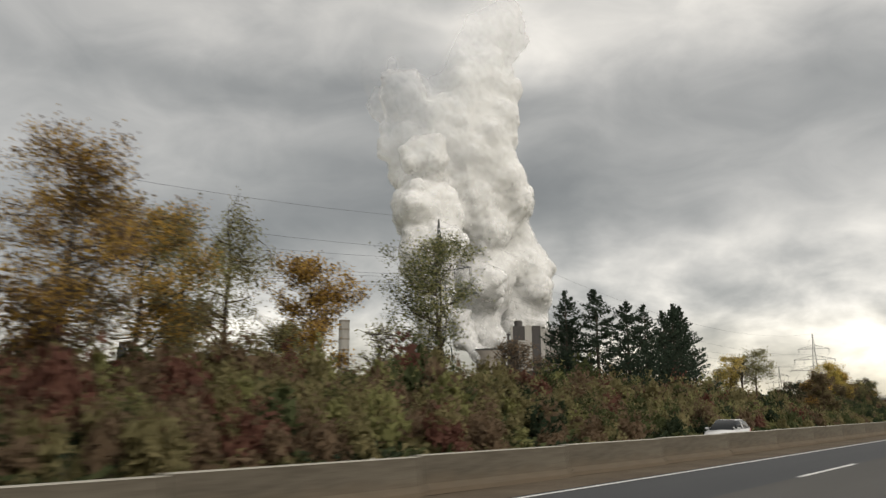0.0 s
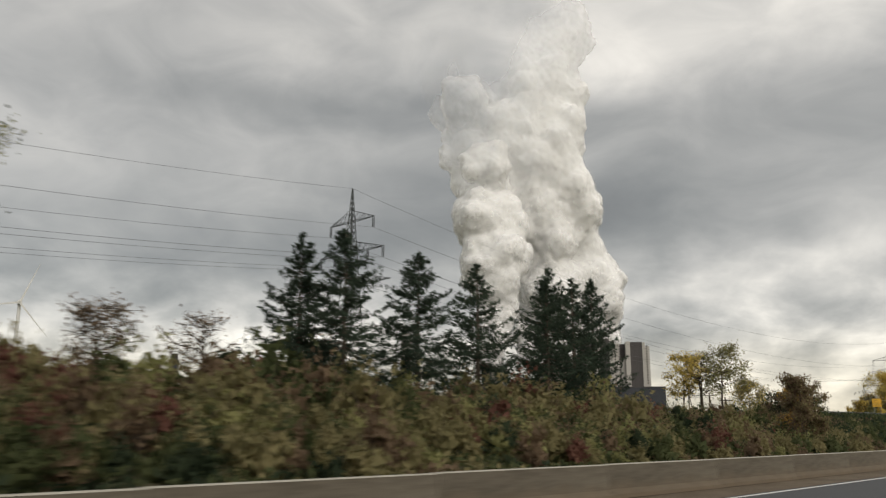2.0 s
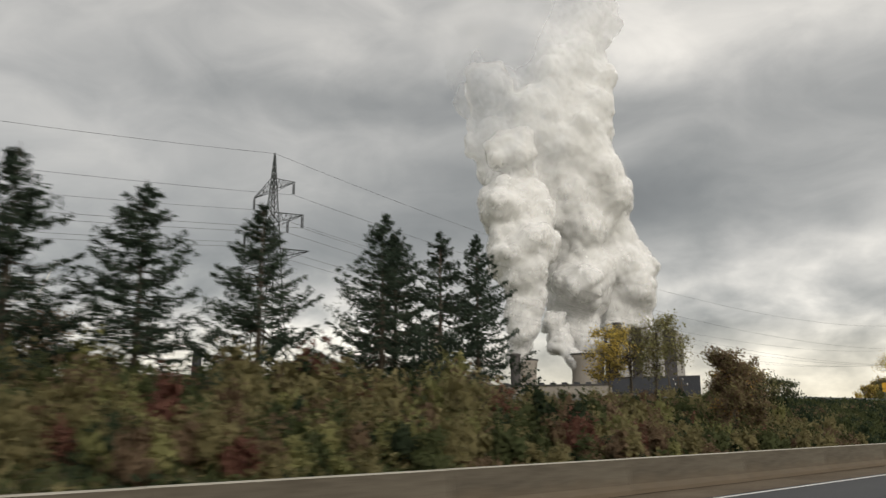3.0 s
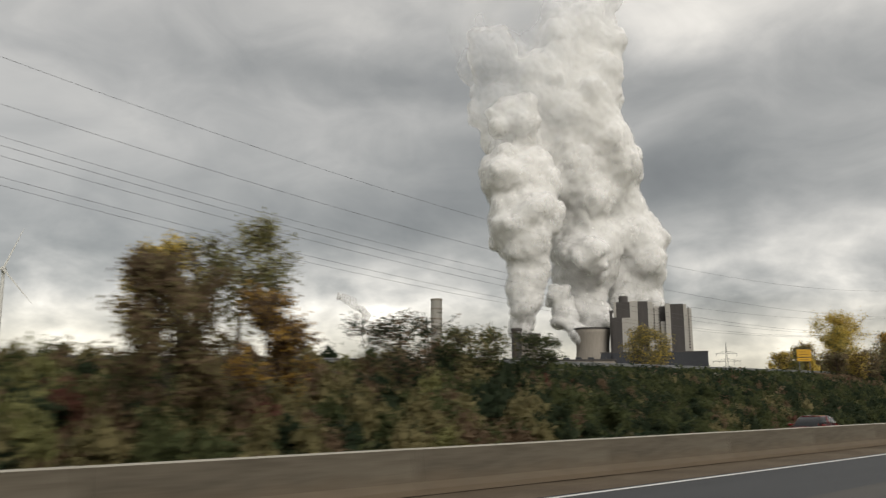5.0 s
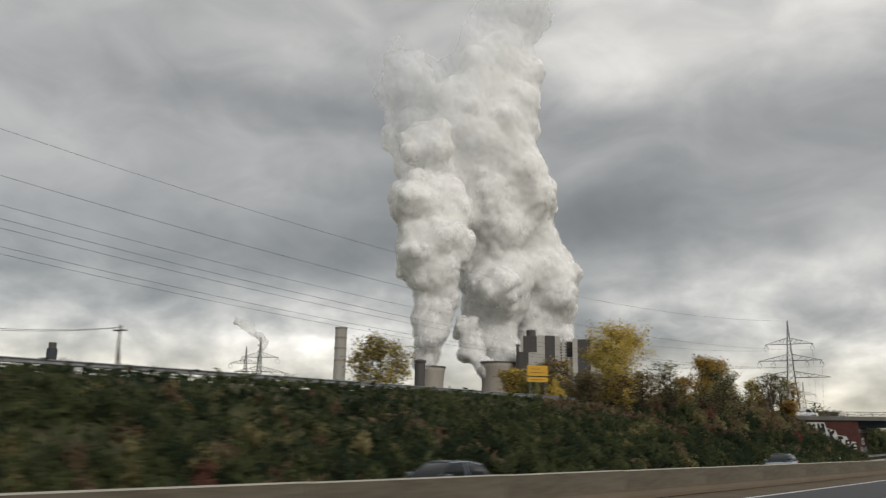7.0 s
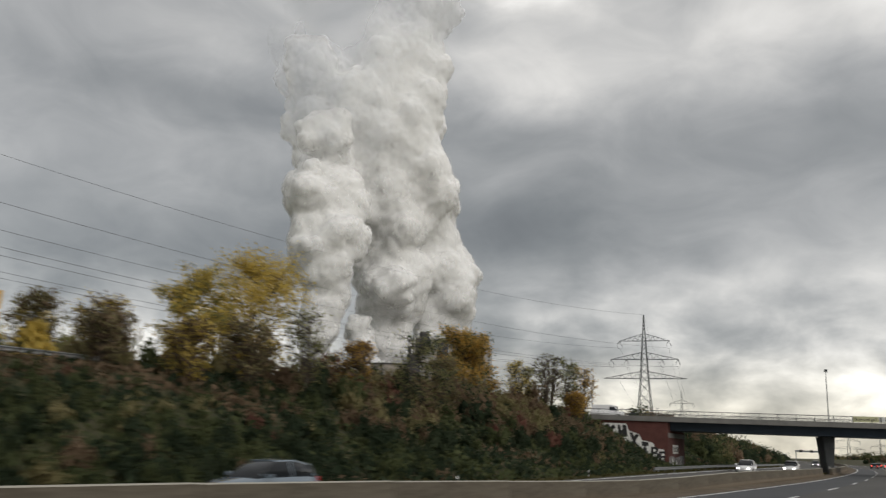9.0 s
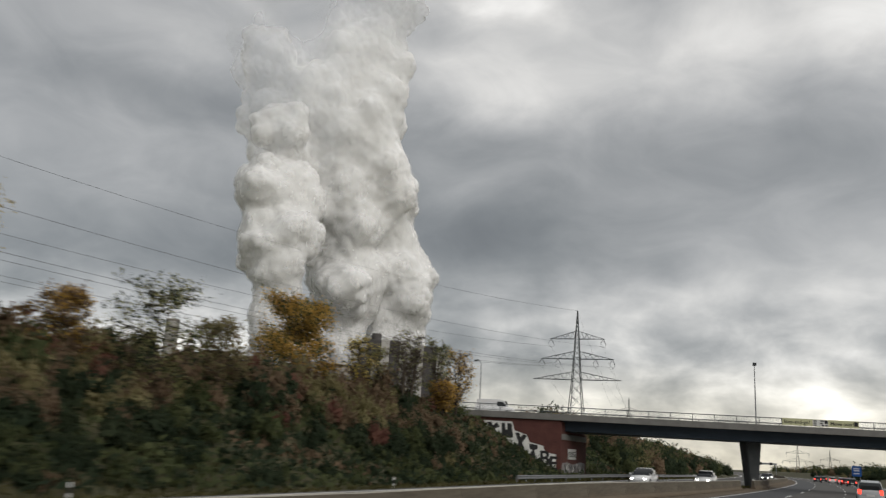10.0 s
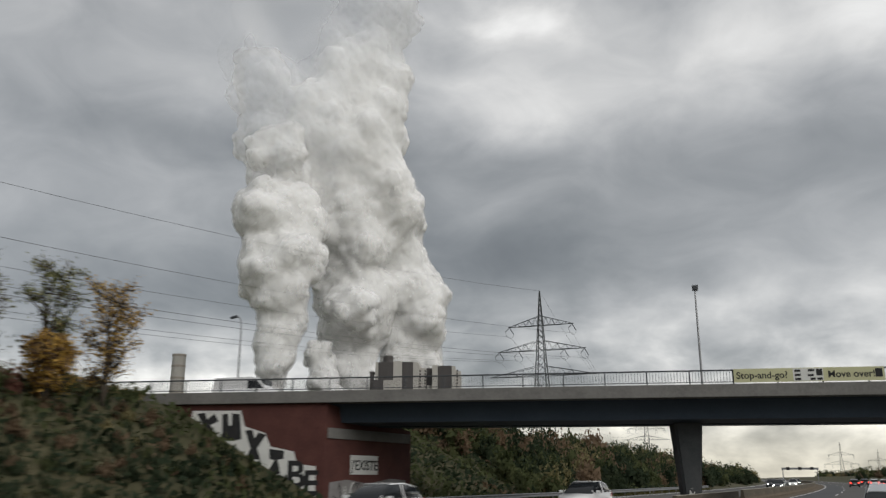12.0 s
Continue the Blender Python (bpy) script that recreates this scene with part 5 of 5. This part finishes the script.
# ---- street lamps, banner, wall paintings ----
def street_lamp(u, w, top, reach):
    th = thing("street_lamp", "slim grey street lamp standing on the overpass", "lamp", "overpass street lamps", m=BR @ pose(u, w, 6.12))
    h = top - 6.12
    v, f = tubes([([(0, 0, 0), (0, 0, h * 0.5), (0, 0, h - 0.9), (0.06 * reach, 0, h - 0.35), (0.22 * reach, 0, h - 0.08), (0.5 * reach, 0, h + 0.02)], [0.085, 0.07, 0.055, 0.05, 0.045, 0.04])], 8)
    part("pole", mesh_of("pole", v, f, [steel]), None, th)
    if abs(reach) > 0.5:
        head = part("head", box(-0.28, 0.28, -0.13, 0.13, -0.08, 0.08, 0.05), rail_paint, th, "dark lamp head")
        head.matrix_local = pose(0.75 * reach, 0, h - 0.02, 0, 14 if reach > 0 else -14, 0)
    else:
        part("head", box(-0.16, 0.22, -0.16, 0.16, h - 0.12, h + 0.24, 0.05), rail_paint, th, "dark lamp head")
    part("base_plate", box(-0.16, 0.16, -0.16, 0.16, 0.0, 0.03), steel, th)
    return th


street_lamp(22.2, 9.2, 13.7, 0.12)
street_lamp(-9.7, 9.2, 12.85, -0.8)
street_lamp(51.0, 9.2, 13.6, 0.8)

banner_mat = material("banner_cloth", [(0.42, 0.42, 0.25), (0.52, 0.51, 0.32)], 0.8, 0.8, bump=0.05)
ink = material("black_ink", [(0.012, 0.012, 0.013), (0.03, 0.03, 0.03)], 0.8, 3.0, bump=0)
chalk = material("white_paint", [(0.50, 0.50, 0.48), (0.66, 0.66, 0.63)], 0.85, 1.2, bump=0.05)
grey_tag = material("grey_spray", [(0.10, 0.075, 0.07), (0.19, 0.18, 0.175), (0.26, 0.26, 0.26)], 0.9, 0.9, bump=0)


def words(name, text, size, mat, parent, m, bold=0.0):
    cu = bpy.data.curves.new(name, "FONT")
    cu.body, cu.size, cu.extrude, cu.offset = text, size, 0.004, bold
    cu.materials.append(mat)
    ob = new(name, cu)
    ob.parent = parent
    ob.matrix_local = m
    return ob


banner = thing("banner", "pale yellow cloth banner tied to the railing with black lettering", "banner", m=BR @ pose(22.68, -0.07, 6.49))
part("cloth", box(0, 7.5, -0.012, 0.012, 0, 0.72, 0.004), banner_mat, banner)
words("lettering", "Stop-and-go?", 0.50, ink, banner, pose(0.12, -0.016, 0.20, 90), 0.008)
words("lettering", "Move over!", 0.50, ink, banner, pose(4.72, -0.016, 0.20, 90), 0.008)
part("picture_field", box(3.0, 4.5, -0.018, -0.0125, 0.04, 0.68), chalk, banner, "white field with small vehicle shapes")
for px, pz, pw in ((3.08, 0.50, 0.3), (3.08, 0.28, 0.3), (3.08, 0.07, 0.3), (3.75, 0.52, 0.34), (3.72, 0.26, 0.3), (3.85, 0.07, 0.25), (4.18, 0.07, 0.28)):
    part("vehicle_shape", box(px, px + pw, -0.024, -0.019, pz, pz + 0.12, 0.002), ink, banner)
part("panel_shape", box(4.16, 4.46, -0.024, -0.019, 0.30, 0.64, 0.002), ink, banner)
part("badge", box(7.05, 7.4, -0.020, -0.013, 0.18, 0.62, 0.003), ink, banner)

# white-and-black lettering on the wing wall, stepping down with the bank
mural = thing("wall_painting", "large white and black graffiti letters on the red wing wall", "graffiti", m=BR @ pose(0, 0.055, 0))


def flat(outline, y, thick=0.006):
    bm = bmesh.new()
    a = [bm.verts.new((x, y, z)) for x, z in outline]
    b = [bm.verts.new((x, y - thick, z)) for x, z in outline]
    bm.faces.new(a), bm.faces.new(b[::-1])
    for i in range(len(a)):
        j = (i + 1) % len(a)
        bm.faces.new((a[i], a[j], b[j], b[i]))
    bmesh.ops.recalc_face_normals(bm, faces=bm.faces[:])
    return bm


part("white_ground", flat([(-8.3, 5.38), (-5.25, 5.36), (-4.95, 4.45), (-3.65, 4.05), (-3.30, 3.30), (-1.85, 3.0), (-1.62, 2.32), (-0.5, 2.18), (-0.46, 0.1), (-1.5, 0.1), (-3.0, 0.9), (-5.0, 1.9), (-7.2, 3.3), (-8.4, 4.5)], 0), chalk, mural)
shapes = [
    [(-8.0, 5.2), (-7.5, 5.25), (-7.35, 4.85), (-6.9, 5.2), (-6.6, 4.75), (-7.1, 4.55), (-6.75, 4.0), (-7.3, 4.25), (-7.7, 4.0), (-7.6, 4.6)],
    [(-6.4, 5.15), (-6.05, 5.2), (-5.95, 4.5), (-5.75, 4.5), (-5.8, 5.2), (-5.3, 5.15), (-5.1, 3.7), (-6.3, 3.6)],
    [(-4.9, 4.2), (-4.45, 4.25), (-4.3, 3.75), (-4.05, 4.1), (-3.6, 3.95), (-4.1, 3.2), (-3.85, 2.55), (-4.75, 2.6), (-4.5, 3.2)],
    [(-3.35, 3.15), (-2.45, 3.05), (-2.45, 2.6), (-2.8, 2.55), (-2.6, 1.75), (-3.5, 1.7), (-3.0, 2.5), (-3.3, 2.6)],
]
for sh in shapes:
    part("letter_shape", flat(sh, -0.008), ink, mural)
words("lettering", "B", 2.1, ink, mural, pose(-2.28, -0.012, 1.02, 90), 0.05)
words("lettering", "E", 1.9, ink, mural, pose(-1.25, -0.012, 0.62, 90), 0.05)
notice = thing("wall_notice", "white painted field with black hand lettering on the abutment", "sign", m=BR @ FRONT)
part("white_ground", box(2.5, 5.5, -0.03, -0.012, 1.74, 2.86, 0.004), chalk, notice)
words("lettering", "J'EXISTE.", 0.82, ink, notice, pose(2.62, -0.036, 2.0, 90), 0.012)
tag = thing("wall_painting", "faded grey spray paint band low on the abutment", "graffiti", m=BR @ FRONT)
part("grey_ground", flat([(0.4, 0.0), (0.5, 1.3), (2.2, 1.45), (4.5, 1.2), (7.0, 1.5), (8.9, 1.4), (9.0, 0.0)], -0.012), grey_tag, tag)
scr = np.random.default_rng(12)
for px in np.arange(0.8, 8.4, 0.55):
    # loose strokes of a spray can
    pts, q = [], scr.uniform(0.4, 1.0)
    for i in range(6):
        pts.append((px + 0.11 * i + scr.normal() * 0.08, -0.022, min(1.25, max(0.15, q))))
        q += scr.choice([-1, 1]) * scr.uniform(0.25, 0.6)
    v, f = tubes([(pts, [0.035] * 6)], 4)
    part("scrawl", mesh_of("scrawl", v, f, [ink if scr.random() < 0.6 else chalk]), None, tag)
pier_tag = thing("wall_painting", "pale scrawled paint on the bridge pier", "graffiti", m=BR @ pose(20.0, 3.52, 0.55, -4.5, 0, 0))
for i, (px, pz) in enumerate(((0.28, 0.05), (0.40, 0.45), (0.25, 0.85), (0.42, 1.25))):
    part("scrawl", flat([(px, pz), (px + 0.3, pz + 0.05), (px + 0.32, pz + 0.3), (px + 0.22, pz + 0.12), (px + 0.05, pz + 0.33)], -0.06), chalk, pier_tag)


# ---- guard rails, marker posts, signs, poles ----
def guard_rail(label, o, y0, y1, base, h=0.72):
    """W-shaped steel rail on posts along the road."""
    th = thing("guard_rail", label, "guard rail", "steel guard rails")
    ys = np.arange(y0, y1, 4.0)
    prof = [(0.0, -0.15), (0.05, -0.10), (0.0, -0.03), (0.0, 0.03), (0.05, 0.10), (0.0, 0.15), (-0.02, 0.15), (-0.02, -0.15)]
    v, f = [], []
    n = len(prof)
    for y in ys:
        for dx, dz in prof:
            v.append((mid(y) + o + dx, y, base(y) + h - 0.15 + dz))
    for i in range(len(ys) - 1):
        for j in range(n):
            k = (j + 1) % n
            f.append((i * n + j, i * n + k, (i + 1) * n + k, (i + 1) * n + j))
    part("beam", mesh_of("beam", v, f, [steel]), None, th)
    me = None
    for y in ys[::1]:
        if me is None:
            p = part("post", box(-0.05, 0.05, -0.03, 0.03, -0.5, h - 0.02), steel, th)
            me = p.data
        else:
            p = part("post", me, None, th)
        p.location = (mid(y) + o - 0.08, y, base(y))
    return th


guard_rail("galvanised guard rail along the crest of the bank", -43.6, -16, 250, lambda y: bank(-43.6, y), 0.78)
guard_rail("galvanised guard rail beside the far carriageway", -25.0, 302, 420, lambda y: grade(y) - dip(-25.0, y) - 0.05, 0.62)


def marker_post():
    th = thing("marker_post", "white plastic marker post with a black band", "marker post", "roadside marker posts")
    part("shaft", lathe([(0.06, -0.1), (0.06, 0.62)], 8), chalk, th)
    part("band", lathe([(0.063, 0.62), (0.063, 0.82)], 8), ink, th, "black band")
    part("head", lathe([(0.06, 0.82), (0.055, 0.96), (0.02, 1.0)], 8), chalk, th)
    return th


mp = marker_post()
ys = [28, 49, 70, 91, 113, 134, 156, 178, 200, 221, 240, 262, 284, 305, 360, 382]
mp.matrix_world = along(-25.5, ys[0], -0.42)
for y in ys[1:]:
    copy_thing(mp, along(-25.5, y, -0.42))

sign = thing("road_sign", "yellow detour sign on two posts at the crest", "sign", m=pose(-49.9, 240.1, 5.0, 0, 0, 53))
part("panel", box(0, 2.15, -0.03, 0.03, 2.95, 4.0, 0.01), yellow_paint, sign)
part("lower_panel", box(0, 2.15, -0.03, 0.03, 2.35, 2.82, 0.01), yellow_paint, sign)
for z in (2.55, 3.25, 3.62):
    part("text_bar", box(0.35, 1.7 - 0.3 * (z > 3.5), -0.038, -0.031, z, z + 0.045), ink, sign)
for x in (0.35, 1.9):
    part("post", lathe([(0.05, -0.6), (0.05, 4.0)], 8, x, 0.08), steel, sign)
blue = thing("road_sign", "blue motorway sign on two posts beside the road", "sign", m=along(2.4, 440))
part("panel", box(-0.9, 0.9, -0.03, 0.03, 1.9, 4.0, 0.01), blue_paint, blue)
for x in (-0.6, 0.6):
    part("post", lathe([(0.05, -0.3), (0.05, 3.9)], 8, x, 0.07), steel, blue)
for z in (2.4, 3.0, 3.4):
    part("text_bar", box(-0.6, 0.5, -0.038, -0.031, z, z + 0.16), chalk, blue)

gantry = thing("sign_gantry", "steel sign gantry spanning the far motorway", "gantry", m=along(-2, 820))
for x in (-9.5, 9.5):
    part("column", box(x - 0.25, x + 0.25, -0.25, 0.25, -0.3, 7.6), steel, gantry)
part("beam", box(-10, 10, -0.3, 0.3, 6.4, 7.6), steel, gantry)
for x in (-6.5, 0, 6.5):
    part("panel", box(x - 0.9, x + 0.9, -0.45, -0.32, 6.2, 7.9), ink, gantry)


def wood_pole(x, y, top, turn, label="dark wooden power pole with a short cross arm"):
    z0 = bank(x - mid(y), y)
    th = thing("utility_pole", label, "pole", "wooden power poles", m=pose(x, y, z0, 0, 0, turn))
    h = top - z0
    part("shaft", lathe([(0.15, -0.3), (0.10, h)], 8), bark, th)
    part("cross_arm", box(-0.8, 0.8, -0.06, 0.06, h - 0.55, h - 0.42), bark, th)
    v, f = tubes([([(0.9, 0, 0), (0.05, 0, h * 0.72)], [0.09, 0.07])], 6)
    part("stay", mesh_of("stay", v, f, [bark]), None, th)
    for dx in (-0.7, 0.0, 0.7):
        part("insulator", lathe([(0.04, h - 0.42), (0.06, h - 0.3), (0.03, h - 0.2)], 6, dx, 0), chalk, th)
    return Vector((x, y, top - 0.2))


w0 = wood_pole(-76.2, 209.9, 11.7, 20)
w1 = wood_pole(-60.7, 185.7, 8.6, 30)
w2 = wood_pole(-49.7, 166.9, 6.9, 30)
for a, b in ((w0, w1), (w1, w2)):
    for dx in (-0.7, 0.7):
        pts = [tuple(a + (b - a) * t + Vector((dx, 0, -2.2 * t * (1 - t)))) for t in np.linspace(0, 1, 15)]
        v, f = tubes([(pts, [0.02] * 15)], 4)
        tagged(new("power_cable", mesh_of("power_cable", v, f, [wire_mat])), "thin line strung between wooden poles", "cable", "pole lines")

turbine = thing("wind_turbine", "far white wind turbine", "wind turbine", m=pose(-678, 299, 0, 0, 0, 70))
part("tower", lathe([(2.2, -3), (1.2, 100)], 14), chalk, turbine)
part("nacelle", box(-1.6, 1.6, -4, 4, 99, 102.5, 0.5), chalk, turbine)
for a in (20, 140, 260):
    bl = prism([(-0.7, 0), (0.9, 0), (0.6, 12), (0.1, 34), (-0.1, 34)], -0.2, 0.2)
    b = part("blade", bl, chalk, turbine)
    b.matrix_local = pose(0, -4.4, 100.7) @ pose(0, 0, 0, 0, a, 0)


# ---- vehicles ----
def paint(name, c):
    m = material(name, [tuple(0.92 * q for q in c), c], 0.25, 0.6, bump=0, spec=0.5)
    m.node_tree.nodes["Principled BSDF"].inputs["Coat Weight"].default_value = 0.6
    return m


glass_dark = material("car_glass", [(0.012, 0.014, 0.016), (0.022, 0.025, 0.028)], 0.12, 1.0, bump=0, spec=0.3)
rubber = material("tyre_rubber", [(0.012, 0.012, 0.012), (0.022, 0.022, 0.022)], 0.9, 8.0)


def glow(name, colour, strength):
    m = bpy.data.materials.new(name)
    m.use_nodes = True
    b = m.node_tree.nodes["Principled BSDF"]
    b.inputs["Base Color"].default_value = (*colour, 1)
    b.inputs["Emission Color"].default_value = (*colour, 1)
    b.inputs["Emission Strength"].default_value = strength
    return m


head_glow = glow("headlight_glow", (1.0, 0.97, 0.9), 9.0)
tail_glow = glow("brake_glow", (1.0, 0.05, 0.03), 2.5)
tail_off = glow("tail_lens", (0.35, 0.02, 0.02), 0.0)


def car(label, colour, m, lights=True, brake=False, length=4.2, tall=1.5, group="cars on the motorway", van=False):
    """Body lofted from cross sections; nose towards +y."""
    th = thing("van" if van else "car", label, "van" if van else "car", group, m=m)
    L, H, W = length, tall, 0.88
    if van:
        prof = [(-0.5, 0.35, 1.0, 0.86), (-0.49, 0.28, 1.05, 0.90), (-0.2, 0.25, 1.05, 0.92), (0.2, 0.25, 1.05, 0.92), (0.36, 0.25, 1.02, 0.90), (0.46, 0.28, 0.92, 0.86), (0.5, 0.35, 0.72, 0.72)]
        roof = [(-0.485, 0.80, 1.10), (-0.46, H - 0.05, 0.80), (0.10, H, 0.80), (0.22, H - 0.12, 0.74), (0.35, 1.03, 0.80)]
    else:
        prof = [(-0.5, 0.42, 0.80, 0.70), (-0.485, 0.30, 0.90, 0.82), (-0.36, 0.22, 0.95, W), (0.0, 0.20, 0.93, W), (0.24, 0.21, 0.91, W), (0.40, 0.24, 0.80, 0.83), (0.485, 0.30, 0.66, 0.74), (0.5, 0.38, 0.58, 0.62)]
        roof = [(-0.475, 0.91, 0.76), (-0.40, H - 0.14, 0.64), (-0.20, H, 0.62), (0.04, H - 0.03, 0.61), (0.27, 0.93, 0.74)]

    def loft(rings):
        bm = bmesh.new()
        rows = [[bm.verts.new(p) for p in r] for r in rings]
        for a, b in zip(rows, rows[1:]):
            for i in range(len(a)):
                j = (i + 1) % len(a)
                bm.faces.new((a[i], a[j], b[j], b[i]))
        bm.faces.new(rows[0][::-1]), bm.faces.new(rows[-1])
        bmesh.ops.recalc_face_normals(bm, faces=bm.faces[:])
        return bm

    rings = []
    for y, z0, z1, w in prof:
        zm = z0 + (z1 - z0) * 0.55
        rings.append([(-w * 0.9, y * L, z0), (w * 0.9, y * L, z0), (w, y * L, z0 + 0.12), (w, y * L, zm), (w * 0.93, y * L, z1), (0, y * L, z1 + 0.02), (-w * 0.93, y * L, z1), (-w, y * L, zm), (-w, y * L, z0 + 0.12)])
    part("body", loft(rings), colour, th, smooth=True)
    cab = []
    for y, z, w in roof:
        zb = 0.86
        cab.append([(-0.80, y * L, zb), (0.80, y * L, zb), (w, y * L, z - 0.03), (w * 0.85, y * L, z), (-w * 0.85, y * L, z), (-w, y * L, z - 0.03)])
    part("cabin", loft(cab), colour if van else glass_dark, th, "" if van else "dark tinted windows", smooth=not van)
    if not van:
        r0, r1, r2 = roof[1], roof[2], roof[3]
        part("roof", loft([[(-w * 0.98, y * L, z - 0.035), (w * 0.98, y * L, z - 0.035), (w * 0.9, y * L, z + 0.018), (-w * 0.9, y * L, z + 0.018)] for y, z, w in (r0, r1, r2)]), colour, th)
        for s in (-1, 1):
            for ya, yb in ((-0.445, -0.405), (-0.15, -0.12), (0.20, 0.235)):
                za, zb_ = np.interp(ya, [q[0] for q in roof], [q[1] for q in roof]), np.interp(yb, [q[0] for q in roof], [q[1] for q in roof])
                wa = np.interp(ya, [q[0] for q in roof], [q[2] for q in roof])
                v, f = tubes([([(s * 0.79, ya * L, 0.88), (s * (wa + 0.012), (ya + 0.02) * L, max(0.95, za - 0.03))], [0.04, 0.035])], 4)
                part("pillar", mesh_of("pillar", v, f, [colour]), None, th)
    else:
        for s in (-1, 1):
            part("side_window", flat([(0.06 * L, 1.05), (0.30 * L, 1.05), (0.20 * L, H - 0.28), (0.06 * L, H - 0.28)], 0), glass_dark, th).matrix_local = Matrix(((0, 1, 0, s * 0.86), (1, 0, 0, 0), (0, 0, 1, 0), (0, 0, 0, 1)))
        part("windscreen", box(-0.72, 0.72, 0.235 * L, 0.30 * L, 1.2, H - 0.2), glass_dark, th)
    for x in (-0.80, 0.80):
        for y in (-0.30, 0.31):
            tyre = lathe([(0.14, -0.11), (0.29, -0.11), (0.32, -0.08), (0.32, 0.08), (0.29, 0.11), (0.14, 0.11)], 18)
            wh = part("wheel", tyre, rubber, th)
            wh.matrix_local = pose(x, y * L, 0.32, 0, 90, 0)
            part("rim", lathe([(0.03, -0.125), (0.20, -0.118), (0.20, 0.118), (0.03, 0.125)], 12), steel, wh)
    for s in (-1, 1):
        part("headlight", box(s * 0.54 - 0.13, s * 0.54 + 0.13, 0.47 * L, 0.501 * L, 0.52, 0.64, 0.03), head_glow if lights else chalk, th, "lit headlight" if lights else "")
        part("tail_light", box(s * 0.68 - 0.11, s * 0.68 + 0.11, -0.503 * L, -0.47 * L, 0.62, 0.95, 0.03), tail_glow if brake else tail_off, th, "red glowing brake light" if brake else "")
        part("wing_mirror", box(s * 0.98 - 0.10, s * 0.98 + 0.10, 0.17 * L, 0.20 * L, 0.92, 1.06, 0.03), colour, th)
    part("plate", box(-0.26, 0.26, -0.508 * L, -0.501 * L, 0.50, 0.62), chalk, th)
    part("bumper", box(-0.78, 0.78, -0.512 * L, -0.47 * L, 0.30, 0.50, 0.04), colour, th)
    if not van:
        part("rear_window", box(-0.56, 0.56, -0.470 * L, -0.452 * L, 0.98, 1.20), glass_dark, th)
    return th


white_car = paint("white_car_paint", (0.72, 0.72, 0.72))
silver_car = paint("silver_car_paint", (0.42, 0.43, 0.44))
blue_car = paint("blue_grey_car_paint", (0.16, 0.20, 0.24))
dark_car = paint("dark_car_paint", (0.03, 0.03, 0.035))
red_car = paint("red_car_paint", (0.20, 0.02, 0.02))


def facing(o, y):
    return along(o, y) @ pose(0, 0, 0, 0, 0, 180)


car("white hatchback driving along behind the barrier", white_car, facing(-18.3, 52.0), lights=False)
car("blue-grey estate car driving along behind the barrier", blue_car, facing(-21.0, 197.0), lights=False, length=4.5)
car("red hatchback driving along behind the barrier", red_car, facing(-20.0, 174.0), lights=False)
car("silver-blue hatchback driving along behind the barrier", blue_car, facing(-21.0, 241.0), lights=False)
car("white hatchback with lit headlights", white_car, facing(-18.4, 316.0))
car("dark hatchback with lit headlights", dark_car, facing(-15.4, 425.0))
car("white saloon with lit headlights", white_car, facing(-15.4, 331.0))
for i, y in enumerate((455, 470, 500, 530)):
    car("distant car with lit headlights", (dark_car, white_car, silver_car, dark_car)[i], facing(-15.4 if i % 2 else -18.6, y))
car("silver hatchback braking with red lights", silver_car, along(-0.7, 312.0), lights=False, brake=True, tall=1.55)
for i, (o, y) in enumerate(((0.2, 420), (-0.1, 436), (0.1, 452), (-4.2, 470), (0.1, 486), (-0.1, 515))):
    car("queueing car seen from behind with red lights", (dark_car, red_car, silver_car, dark_car, white_car, dark_car)[i], along(o, y), lights=False, brake=True)
car("white panel van crossing the overpass", white_car, BR @ pose(-7.6, 6.4, 6.2, 0, 0, -90), lights=False, length=4.6, tall=1.85, van=True, group="vehicles on the overpass")
